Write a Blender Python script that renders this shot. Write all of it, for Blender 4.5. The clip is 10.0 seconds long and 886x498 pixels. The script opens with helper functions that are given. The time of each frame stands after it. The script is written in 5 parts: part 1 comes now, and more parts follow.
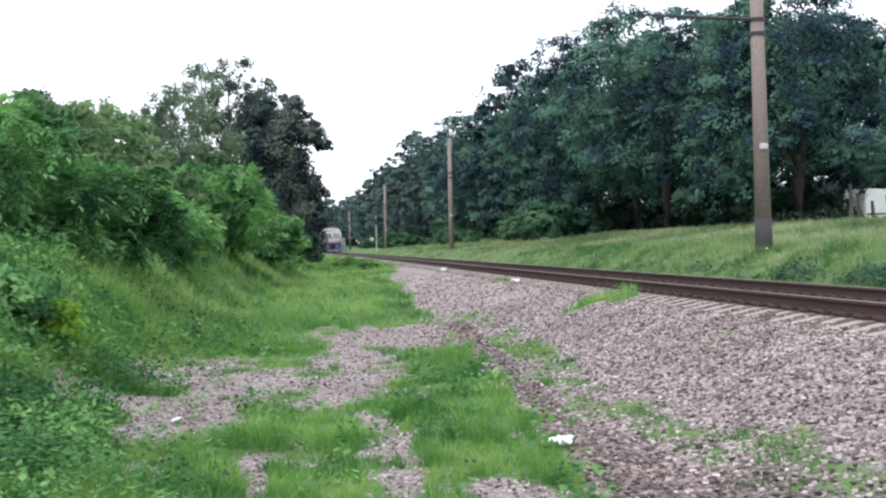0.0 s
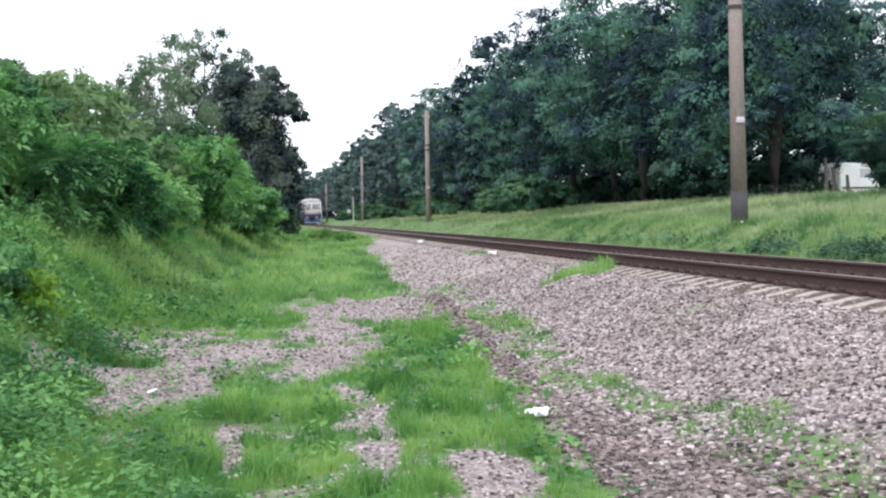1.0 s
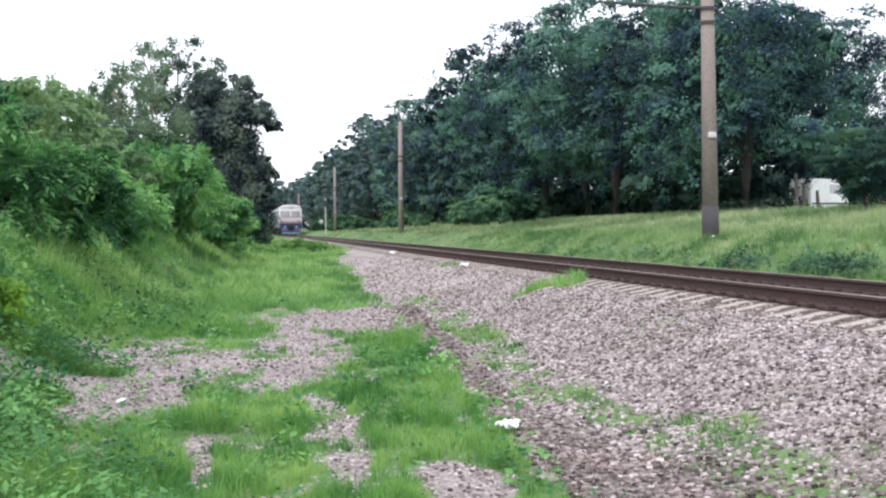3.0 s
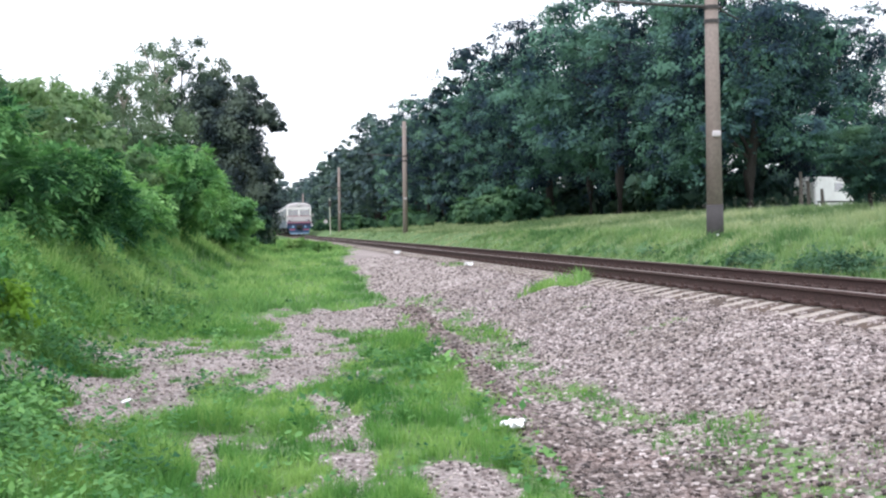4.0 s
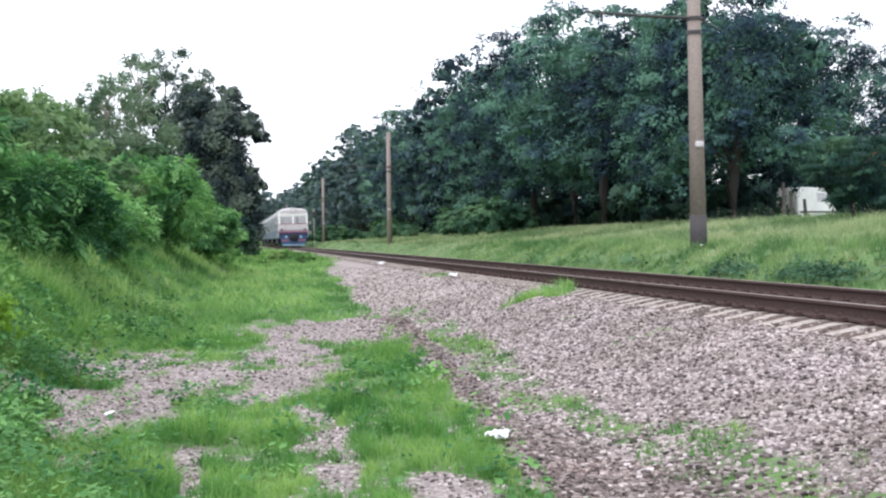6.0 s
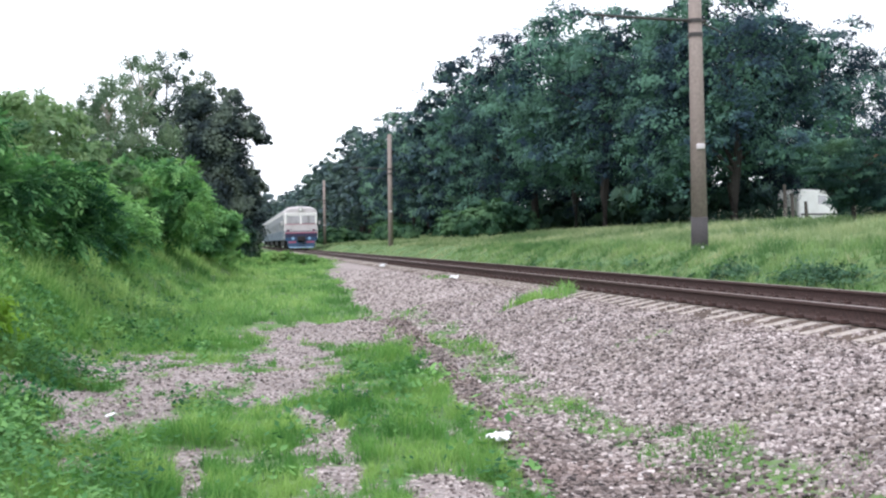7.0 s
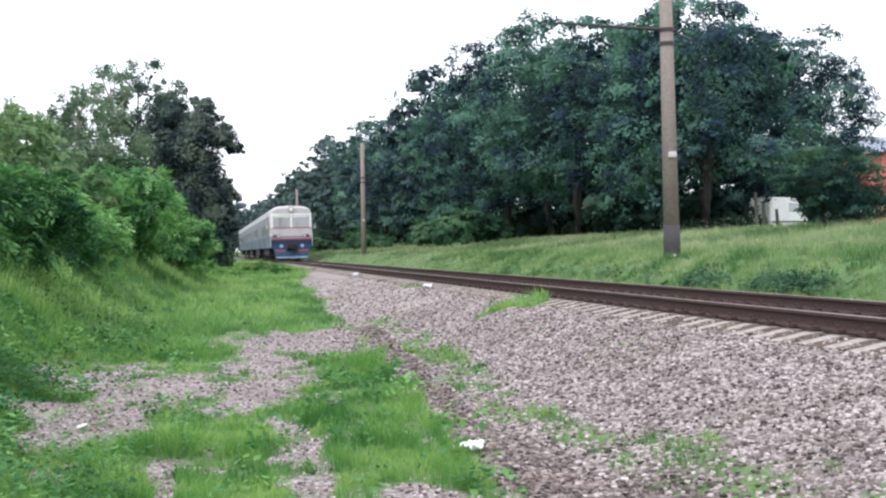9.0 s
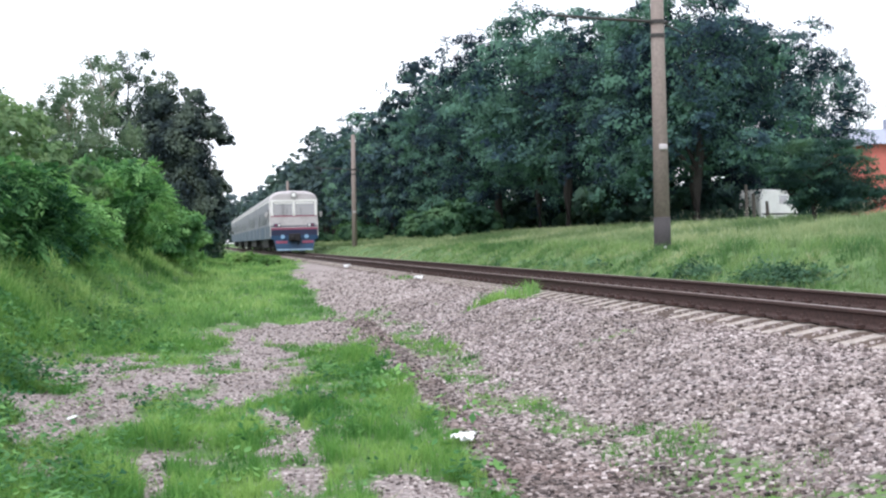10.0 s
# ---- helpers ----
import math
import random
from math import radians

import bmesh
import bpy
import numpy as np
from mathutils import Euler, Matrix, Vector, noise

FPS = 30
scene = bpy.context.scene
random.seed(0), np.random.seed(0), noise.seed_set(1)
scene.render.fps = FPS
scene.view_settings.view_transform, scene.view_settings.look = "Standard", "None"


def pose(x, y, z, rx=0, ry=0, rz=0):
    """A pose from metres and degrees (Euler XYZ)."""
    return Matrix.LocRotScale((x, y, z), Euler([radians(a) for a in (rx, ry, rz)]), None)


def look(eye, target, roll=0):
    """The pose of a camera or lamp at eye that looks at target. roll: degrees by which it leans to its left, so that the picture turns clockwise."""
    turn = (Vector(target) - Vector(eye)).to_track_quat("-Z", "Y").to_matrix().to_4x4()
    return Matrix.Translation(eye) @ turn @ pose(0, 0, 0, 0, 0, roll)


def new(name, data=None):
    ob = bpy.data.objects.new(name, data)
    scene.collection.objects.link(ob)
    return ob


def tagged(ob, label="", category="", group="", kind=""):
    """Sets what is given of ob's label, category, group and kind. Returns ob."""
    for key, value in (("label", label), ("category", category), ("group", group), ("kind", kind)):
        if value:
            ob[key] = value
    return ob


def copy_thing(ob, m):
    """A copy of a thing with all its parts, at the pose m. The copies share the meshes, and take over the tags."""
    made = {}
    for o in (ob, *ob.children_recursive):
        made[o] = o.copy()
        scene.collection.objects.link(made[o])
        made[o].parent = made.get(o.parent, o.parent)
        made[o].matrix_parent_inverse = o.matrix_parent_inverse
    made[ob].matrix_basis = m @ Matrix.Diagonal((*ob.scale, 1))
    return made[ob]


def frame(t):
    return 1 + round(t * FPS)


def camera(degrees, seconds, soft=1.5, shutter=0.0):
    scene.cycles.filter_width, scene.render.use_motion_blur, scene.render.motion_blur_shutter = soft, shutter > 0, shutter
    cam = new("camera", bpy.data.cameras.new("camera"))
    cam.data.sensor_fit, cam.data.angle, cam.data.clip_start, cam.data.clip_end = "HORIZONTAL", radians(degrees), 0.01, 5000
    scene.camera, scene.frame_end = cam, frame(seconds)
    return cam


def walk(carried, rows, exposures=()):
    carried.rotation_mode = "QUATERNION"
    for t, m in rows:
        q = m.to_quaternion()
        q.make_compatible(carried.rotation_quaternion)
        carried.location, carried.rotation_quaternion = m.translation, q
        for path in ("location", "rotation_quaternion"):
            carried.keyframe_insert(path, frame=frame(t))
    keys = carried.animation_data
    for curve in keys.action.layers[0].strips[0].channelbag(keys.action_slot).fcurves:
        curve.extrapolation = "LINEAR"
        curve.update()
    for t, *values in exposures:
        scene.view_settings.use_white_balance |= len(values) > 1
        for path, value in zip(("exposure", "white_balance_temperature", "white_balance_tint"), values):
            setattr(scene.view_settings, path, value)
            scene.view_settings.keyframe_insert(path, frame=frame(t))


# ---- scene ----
# z = 0 is the top of the rails; the track runs along +Y at x = 7
cam = camera(39.23, 10.0, soft=2.3)
EYE_Z = 0.754
PATH = [
    (0.0, -6.75, -0.19, 1.66), (0.5, -7.011, -0.451, 1.561), (1.0, -7.81, -1.495, 1.457), (1.5, -7.757, -1.226, 1.884),
    (2.0, -8.222, -1.362, 1.692), (2.5, -8.82, -0.591, 1.033), (2.7, -9.042, -0.879, 0.833), (3.8, -8.974, -1.077, 1.02), (4.0, -8.875, -1.006, 1.075), (4.5, -9.111, -0.889, 1.272),
    (5.0, -9.608, -0.648, 0.986), (5.5, -8.947, -1.313, 1.232), (5.7, -9.576, -0.812, 1.219), (6.8, -9.542, -0.341, 1.065), (7.0, -9.552, -0.428, 1.142), (7.5, -10.049, -0.337, 1.447),
    (8.0, -10.485, -0.168, 1.536), (8.5, -10.77, 0.322, 1.655), (9.0, -10.784, -0.059, 1.336), (9.5, -10.969, -0.019, 1.705),
    (10.0, -11.209, -0.444, 1.286)]
walk(cam, [(t, pose(0, 0, EYE_Z, 90 + p, r, y)) for t, y, p, r in PATH], exposures=((0.0, 0.2, 6110, 11.5), (1.0, 0.37, 6110, 11.5), (2.5, 0.42, 6110, 11.5), (5.5, 0.42, 6110, 11.5), (7.5, 0.36, 6110, 11.5), (10.0, 0.32, 6110, 11.5)))

# ---- world and sun: a bright white overcast evening sky ----
world = bpy.data.worlds.new("overcast_sky")
scene.world = world
world.use_nodes = True
wt = world.node_tree
wt.nodes.clear()
w_out = wt.nodes.new("ShaderNodeOutputWorld")
w_bg = wt.nodes.new("ShaderNodeBackground")
w_sky = wt.nodes.new("ShaderNodeTexSky")
w_sky.sky_type, w_sky.sun_disc = "NISHITA", False
w_sky.sun_elevation, w_sky.sun_rotation = radians(49), radians(217)
w_mix = wt.nodes.new("ShaderNodeMix")
w_mix.data_type = "RGBA"
w_mix.inputs[0].default_value = 0.82
w_mix.inputs[7].default_value = (13.2, 13.2, 13.6, 1)
wt.links.new(w_sky.outputs[0], w_mix.inputs[6])
wt.links.new(w_mix.outputs[2], w_bg.inputs[0])
w_bg.inputs[1].default_value = 0.12
wt.links.new(w_bg.outputs[0], w_out.inputs[0])
sun_data = bpy.data.lights.new("sun", "SUN")
sun_data.energy, sun_data.angle, sun_data.color = 1.5, radians(14), (1.0, 0.97, 0.92)
sun = new("sun", sun_data)
sun.matrix_basis = look((-45, -60, 85), (0, 0, 0))


# ---- materials ----
def nodes_of(name):
    m = bpy.data.materials.new(name)
    m.use_nodes = True
    nt = m.node_tree
    return m, nt, nt.nodes["Principled BSDF"]


def node(nt, kind, **inputs):
    n = nt.nodes.new(kind)
    for k, v in inputs.items():
        n.inputs[k.replace("_", " ")].default_value = v
    return n


def ramp(nt, fac, stops):
    r = nt.nodes.new("ShaderNodeValToRGB")
    while len(r.color_ramp.elements) < len(stops):
        r.color_ramp.elements.new(0.5)
    for e, (p, c) in zip(r.color_ramp.elements, stops):
        e.position, e.color = p, (*c, 1)
    nt.links.new(fac, r.inputs[0])
    return r.outputs[0]


def mixed(nt, fac, a, b, blend="MIX"):
    m = nt.nodes.new("ShaderNodeMix")
    m.data_type, m.blend_type = "RGBA", blend
    for sock, v in ((m.inputs[0], fac), (m.inputs[6], a), (m.inputs[7], b)):
        if isinstance(v, bpy.types.NodeSocket):
            nt.links.new(v, sock)
        elif isinstance(v, tuple):
            sock.default_value = (*v, 1)
        else:
            sock.default_value = v
    return m.outputs[2]


def place_coords(nt):
    return nt.nodes.new("ShaderNodeNewGeometry").outputs["Position"]


def plain(name, col, rough=0.6, metal=0.0, var=0.25, scale=6.0, bump=0.15, dirt=(0.08, 0.07, 0.06), dirt_amount=0.25):
    """Paint, steel or concrete with grain and blotches of dirt."""
    m, nt, b = nodes_of(name)
    co = nt.nodes.new("ShaderNodeTexCoord").outputs["Object"]
    n1 = node(nt, "ShaderNodeTexNoise", Scale=scale, Detail=6.0, Roughness=0.65)
    n2 = node(nt, "ShaderNodeTexNoise", Scale=scale * 9, Detail=3.0)
    nt.links.new(co, n1.inputs["Vector"])
    nt.links.new(co, n2.inputs["Vector"])
    light = tuple(min(1, c * (1 + var)) for c in col)
    dark = tuple(c * (1 - var) for c in col)
    c1 = ramp(nt, n2.outputs[0], [(0.3, dark), (0.7, light)])
    f = ramp(nt, n1.outputs[0], [(0.48, (0, 0, 0)), (0.75, (dirt_amount,) * 3)])
    nt.links.new(mixed(nt, f, c1, dirt), b.inputs["Base Color"])
    b.inputs["Roughness"].default_value, b.inputs["Metallic"].default_value = rough, metal
    if bump:
        bp = node(nt, "ShaderNodeBump", Strength=bump, Distance=0.01)
        nt.links.new(n2.outputs[0], bp.inputs["Height"])
        nt.links.new(bp.outputs[0], b.inputs["Normal"])
    return m


def foliage(name, dark, mid, light, see_through=0.35, blotch=0.35, vary=0.12):
    """Leaves: each leaf its own tone, larger drifts of tone over the crown, light let through."""
    m, nt, b = nodes_of(name)
    geo = nt.nodes.new("ShaderNodeNewGeometry")
    n1 = node(nt, "ShaderNodeTexNoise", Scale=blotch, Detail=2.0)
    nt.links.new(geo.outputs["Position"], n1.inputs["Vector"])
    add = nt.nodes.new("ShaderNodeMath")
    add.operation = "MULTIPLY_ADD"
    add.inputs[1].default_value, add.inputs[2].default_value = 0.17, 0.03
    nt.links.new(geo.outputs["Random Per Island"], add.inputs[0])
    both = nt.nodes.new("ShaderNodeMath")
    wide = nt.nodes.new("ShaderNodeMapRange")
    wide.inputs["From Min"].default_value, wide.inputs["From Max"].default_value = 0.33, 0.67
    wide.inputs["To Min"].default_value, wide.inputs["To Max"].default_value = 0.15, 0.85
    nt.links.new(n1.outputs[0], wide.inputs["Value"])
    nt.links.new(add.outputs[0], both.inputs[0])
    nt.links.new(wide.outputs[0], both.inputs[1])
    tone = nt.nodes.new("ShaderNodeMath")
    tone.operation = "MULTIPLY_ADD"
    tone.inputs[1].default_value, tone.inputs[2].default_value = vary, -0.45 * vary
    nt.links.new(nt.nodes.new("ShaderNodeObjectInfo").outputs["Random"], tone.inputs[0])
    tot = nt.nodes.new("ShaderNodeMath")
    nt.links.new(both.outputs[0], tot.inputs[0])
    nt.links.new(tone.outputs[0], tot.inputs[1])
    both = tot
    col = ramp(nt, both.outputs[0], [(0.3, dark), (0.6, mid), (0.95, light)])
    nt.links.new(col, b.inputs["Base Color"])
    b.inputs["Roughness"].default_value = 0.7
    b.inputs["Specular IOR Level"].default_value = 0.1
    tr = nt.nodes.new("ShaderNodeBsdfTranslucent")
    nt.links.new(mixed(nt, 1.0, col, (1.0, 1.12, 0.75), "MULTIPLY"), tr.inputs[0])
    mx = nt.nodes.new("ShaderNodeMixShader")
    mx.inputs[0].default_value = see_through
    nt.links.new(b.outputs[0], mx.inputs[1])
    nt.links.new(tr.outputs[0], mx.inputs[2])
    nt.links.new(mx.outputs[0], nt.nodes["Material Output"].inputs[0])
    return m


def ground_material():
    """Soil, gravel and turf; the sheet carries how much turf grows where."""
    m, nt, b = nodes_of("ground_cover")
    co = place_coords(nt)
    vor = node(nt, "ShaderNodeTexVoronoi", Scale=20.0)
    nt.links.new(co, vor.inputs["Vector"])
    sep = nt.nodes.new("ShaderNodeSeparateColor")
    nt.links.new(vor.outputs["Color"], sep.inputs[0])
    stone = ramp(nt, sep.outputs[0], [(0.0, (0.10, 0.08, 0.08)), (0.3, (0.24, 0.20, 0.20)), (0.7, (0.36, 0.31, 0.31)), (1.0, (0.52, 0.47, 0.47))])
    # crevice shade put into the colour: darker away from each stone's middle
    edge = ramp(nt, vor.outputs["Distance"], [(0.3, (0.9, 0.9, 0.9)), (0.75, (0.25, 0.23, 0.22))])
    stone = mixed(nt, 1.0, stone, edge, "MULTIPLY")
    big = node(nt, "ShaderNodeTexNoise", Scale=0.9, Detail=5.0, Roughness=0.6)
    nt.links.new(co, big.inputs["Vector"])
    sand = ramp(nt, big.outputs[0], [(0.35, (0.25, 0.205, 0.19)), (0.65, (0.40, 0.345, 0.32))])
    att2 = nt.nodes.new("ShaderNodeAttribute")
    att2.attribute_name = "sand"
    bare = mixed(nt, att2.outputs["Fac"], stone, sand)
    att3 = nt.nodes.new("ShaderNodeAttribute")
    att3.attribute_name = "rust"
    bare = mixed(nt, att3.outputs["Fac"], bare, mixed(nt, big.outputs[0], (0.04, 0.027, 0.021), (0.14, 0.095, 0.07)))
    fine = node(nt, "ShaderNodeTexNoise", Scale=14.0, Detail=6.0, Roughness=0.7)
    nt.links.new(co, fine.inputs["Vector"])
    turf = ramp(nt, fine.outputs[0], [(0.3, (0.05, 0.10, 0.04)), (0.55, (0.10, 0.18, 0.065)), (0.8, (0.18, 0.27, 0.11))])
    drift = ramp(nt, big.outputs[0], [(0.3, (0.75, 0.8, 0.7)), (0.7, (1.25, 1.2, 0.9))])
    turf = mixed(nt, 1.0, turf, drift, "MULTIPLY")
    att = nt.nodes.new("ShaderNodeAttribute")
    att.attribute_name = "turf"
    sub = nt.nodes.new("ShaderNodeMath")
    sub.operation = "ADD"
    nt.links.new(att.outputs["Fac"], sub.inputs[0])
    wob = nt.nodes.new("ShaderNodeMath")
    wob.operation = "MULTIPLY_ADD"
    wob.inputs[1].default_value, wob.inputs[2].default_value = 0.7, -0.35
    nt.links.new(fine.outputs[0], wob.inputs[0])
    nt.links.new(wob.outputs[0], sub.inputs[1])
    f = ramp(nt, sub.outputs[0], [(0.4, (0, 0, 0)), (0.6, (1, 1, 1))])
    nt.links.new(mixed(nt, f, bare, turf), b.inputs["Base Color"])
    b.inputs["Roughness"].default_value = 0.95
    bp = node(nt, "ShaderNodeBump", Strength=0.7, Distance=0.03)
    nt.links.new(vor.outputs["Distance"], bp.inputs["Height"])
    bp.invert = True
    nt.links.new(bp.outputs[0], b.inputs["Normal"])
    return m


def stone_material(name="crushed_stone", deep=1.0):
    m, nt, b = nodes_of(name)
    geo = nt.nodes.new("ShaderNodeNewGeometry")
    n1 = node(nt, "ShaderNodeTexNoise", Scale=60.0, Detail=4.0)
    nt.links.new(geo.outputs["Position"], n1.inputs["Vector"])
    col = ramp(nt, geo.outputs["Random Per Island"], [(0.0, (0.028, 0.022, 0.022)), (0.26, (0.17, 0.142, 0.14)), (0.62, (0.40, 0.358, 0.352)), (0.9, (0.51, 0.47, 0.462)), (1.0, (0.58, 0.545, 0.54))])
    grain = ramp(nt, n1.outputs[0], [(0.3, (0.75, 0.74, 0.73)), (0.7, (1.15, 1.13, 1.12))])
    n2 = node(nt, "ShaderNodeTexNoise", Scale=0.8, Detail=4.0, Roughness=0.6)
    nt.links.new(geo.outputs["Position"], n2.inputs["Vector"])
    drift = ramp(nt, n2.outputs[0], [(0.35, (0.78 * deep, 0.74 * deep, 0.70 * deep)), (0.65, (1.12 * deep, 1.08 * deep ** 1.2, 1.08 * deep ** 1.3))])
    nt.links.new(mixed(nt, 1.0, mixed(nt, 1.0, col, grain, "MULTIPLY"), drift, "MULTIPLY"), b.inputs["Base Color"])
    b.inputs["Roughness"].default_value = 0.9
    return m


def glass_pane(name, tint=(0.05, 0.06, 0.065)):
    m, nt, b = nodes_of(name)
    b.inputs["Base Color"].default_value = (*tint, 1)
    b.inputs["Roughness"].default_value = 0.08
    b.inputs["Specular IOR Level"].default_value = 0.9
    b.inputs["Coat Weight"].default_value = 1.0
    b.inputs["Coat IOR"].default_value = 2.0
    return m


M_GROUND = ground_material()
M_STONE = stone_material()
M_RUST = plain("rusty_rail_steel", (0.055, 0.029, 0.025), 0.85, 0.1, 0.35, 3.0, 0.3, (0.035, 0.022, 0.019), 0.5)
M_HEAD = plain("worn_rail_head", (0.34, 0.27, 0.25), 0.4, 0.7, 0.15, 2.0, 0.05, (0.2, 0.12, 0.09), 0.5)
M_SLEEPER = plain("sleeper_concrete", (0.38, 0.335, 0.30), 0.9, 0, 0.3, 2.0, 0.3, (0.17, 0.12, 0.09), 0.65)
M_POLE = plain("pole_concrete", (0.25, 0.205, 0.185), 0.9, 0, 0.15, 1.5, 0.3, (0.20, 0.15, 0.13), 0.5)
M_TAR = plain("tarred_pole_foot", (0.05, 0.045, 0.047), 0.8, 0, 0.3, 5.0, 0.3)
M_STEEL = plain("dark_steel", (0.05, 0.045, 0.045), 0.6, 0.4)
M_WHITE = plain("white_paint", (0.78, 0.77, 0.75), 0.5, 0, 0.05, 2.0, 0.05, (0.5, 0.46, 0.42), 0.35)
M_CREAM = plain("pale_grey_train_paint", (0.50, 0.465, 0.475), 0.45, 0, 0.06, 0.8, 0.03, (0.26, 0.22, 0.22), 0.6)
M_SIDE = plain("grey_train_paint", (0.145, 0.15, 0.175), 0.5, 0, 0.06, 0.5, 0.03, (0.24, 0.24, 0.26), 0.5)
M_BLUE = plain("blue_train_paint", (0.01, 0.05, 0.115), 0.45, 0, 0.12, 0.7, 0.03, (0.06, 0.07, 0.12), 0.5)
M_SIDEBLUE = plain("dusty_blue_side_paint", (0.018, 0.05, 0.095), 0.55, 0, 0.1, 0.5, 0.03, (0.06, 0.07, 0.09), 0.5)
M_DEEP = plain("deep_blue_train_paint", (0.014, 0.018, 0.055), 0.5, 0, 0.15, 1.0, 0.03, (0.03, 0.03, 0.05), 0.5)
M_RED = plain("faded_red_train_paint", (0.28, 0.065, 0.12), 0.5, 0, 0.12, 1.0, 0.03, (0.2, 0.08, 0.1), 0.4)
M_ROOF = plain("train_roof_grey", (0.34, 0.33, 0.33), 0.7, 0, 0.12, 1.0, 0.1)
M_BLACK = plain("black_underframe", (0.014, 0.013, 0.015), 0.75, 0.1, 0.3, 3.0, 0.1, (0.05, 0.04, 0.035), 0.4)
M_GLASS = glass_pane("window_glass", (0.14, 0.14, 0.15))
M_DUSK = plain("dusty_side_glass", (0.10, 0.11, 0.125), 0.35, 0, 0.1, 1.0, 0)
M_LENS = glass_pane("lamp_lens", (0.75, 0.75, 0.72))
M_BARK = plain("bark", (0.028, 0.024, 0.023), 0.95, 0, 0.4, 3.0, 0.6)
M_BIRCH = plain("pale_bark", (0.34, 0.30, 0.26), 0.9, 0, 0.25, 4.0, 0.3)
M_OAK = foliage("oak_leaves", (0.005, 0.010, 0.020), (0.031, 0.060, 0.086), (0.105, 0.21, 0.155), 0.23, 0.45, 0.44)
# oak leaves further off: a thin haze is put into the colour
M_THIN_HAZE = foliage("thin_haze_leaves", (0.017, 0.031, 0.046), (0.056, 0.098, 0.118), (0.14, 0.25, 0.17), 0.28, 0.4, 0.44)
M_FRESH = foliage("fresh_leaves", (0.03, 0.092, 0.046), (0.12, 0.275, 0.105), (0.28, 0.48, 0.19), 0.38, 0.9)
M_SPRIG = foliage("yellow_green_leaves", (0.13, 0.26, 0.03), (0.22, 0.38, 0.05), (0.34, 0.5, 0.09), 0.4)
M_DULL = foliage("dull_leaves", (0.075, 0.145, 0.075), (0.155, 0.25, 0.122), (0.25, 0.345, 0.175), 0.42, 0.5)
# dark leaf colour that stands for shade below trees and bushes
M_SHADE = foliage("dark_shade_leaves", (0.011, 0.028, 0.029), (0.026, 0.055, 0.046), (0.065, 0.115, 0.075), 0.25)
M_GLOOM = foliage("dark_tree_leaves", (0.022, 0.034, 0.042), (0.056, 0.08, 0.08), (0.14, 0.18, 0.14), 0.3, 0.9)
M_TWIG = foliage("sparse_dark_leaves", (0.03, 0.05, 0.045), (0.06, 0.095, 0.075), (0.12, 0.165, 0.12), 0.35)
# leaves of distant trees, paled and blued in colour to stand for haze
M_HAZE = foliage("haze_leaves", (0.050, 0.076, 0.094), (0.092, 0.138, 0.152), (0.155, 0.225, 0.185), 0.3, 0.4, 0.3)
M_FAR = foliage("far_haze_leaves", (0.08, 0.115, 0.13), (0.115, 0.16, 0.172), (0.16, 0.21, 0.2))
M_EDGE = foliage("undergrowth_leaves", (0.028, 0.068, 0.048), (0.066, 0.140, 0.085), (0.14, 0.25, 0.13), 0.35, 0.5)
M_LAYER = foliage("layered_tree_leaves", (0.012, 0.034, 0.034), (0.038, 0.086, 0.068), (0.11, 0.2, 0.125), 0.3, 0.9)
# birch leaves made paler in colour to stand for overexposed haze
M_PALE = foliage("hazed_birch_leaves", (0.085, 0.135, 0.095), (0.145, 0.215, 0.15), (0.22, 0.29, 0.20), 0.42, 0.6)
M_GRASS = foliage("grass_blades", (0.052, 0.15, 0.042), (0.128, 0.28, 0.075), (0.28, 0.42, 0.135), 0.42, 1.3)
M_TRACKSIDE = foliage("trackside_grass", (0.07, 0.15, 0.06), (0.145, 0.25, 0.10), (0.28, 0.37, 0.17), 0.42, 0.5)
M_VERGE = foliage("verge_grass", (0.11, 0.23, 0.08), (0.205, 0.365, 0.125), (0.37, 0.50, 0.205), 0.46, 0.5)
M_MEADOW = foliage("meadow_grass", (0.12, 0.19, 0.09), (0.235, 0.305, 0.165), (0.41, 0.43, 0.27), 0.45, 0.25)
M_WEED = foliage("weed_leaves", (0.028, 0.10, 0.042), (0.088, 0.215, 0.075), (0.21, 0.39, 0.13), 0.32, 1.2)
M_UMBEL = foliage("pale_flower_heads", (0.42, 0.44, 0.34), (0.55, 0.56, 0.46), (0.7, 0.7, 0.62), 0.3)
M_BRICK = plain("red_wall_paint", (0.52, 0.14, 0.115), 0.7, 0, 0.1, 0.5, 0.05, (0.4, 0.12, 0.1), 0.4)
M_BLUEROOF = plain("blue_grey_roofing", (0.30, 0.32, 0.40), 0.6, 0, 0.1, 0.5, 0.05)


# ---- mesh helpers ----
def raw_mesh(name, verts, faces, mat, smooth=False):
    """A mesh from arrays made in code; every face has as many corners as faces has columns."""
    me = bpy.data.meshes.new(name)
    verts, faces = np.asarray(verts, np.float32), np.asarray(faces, np.int32)
    n, k = faces.shape
    me.vertices.add(len(verts))
    me.vertices.foreach_set("co", verts.ravel())
    me.loops.add(n * k)
    me.loops.foreach_set("vertex_index", faces.ravel())
    me.polygons.add(n)
    me.polygons.foreach_set("loop_start", np.arange(n, dtype=np.int32) * k)
    me.polygons.foreach_set("use_smooth", np.full(n, smooth))
    me.update(calc_edges=True)
    me.materials.append(mat)
    return me


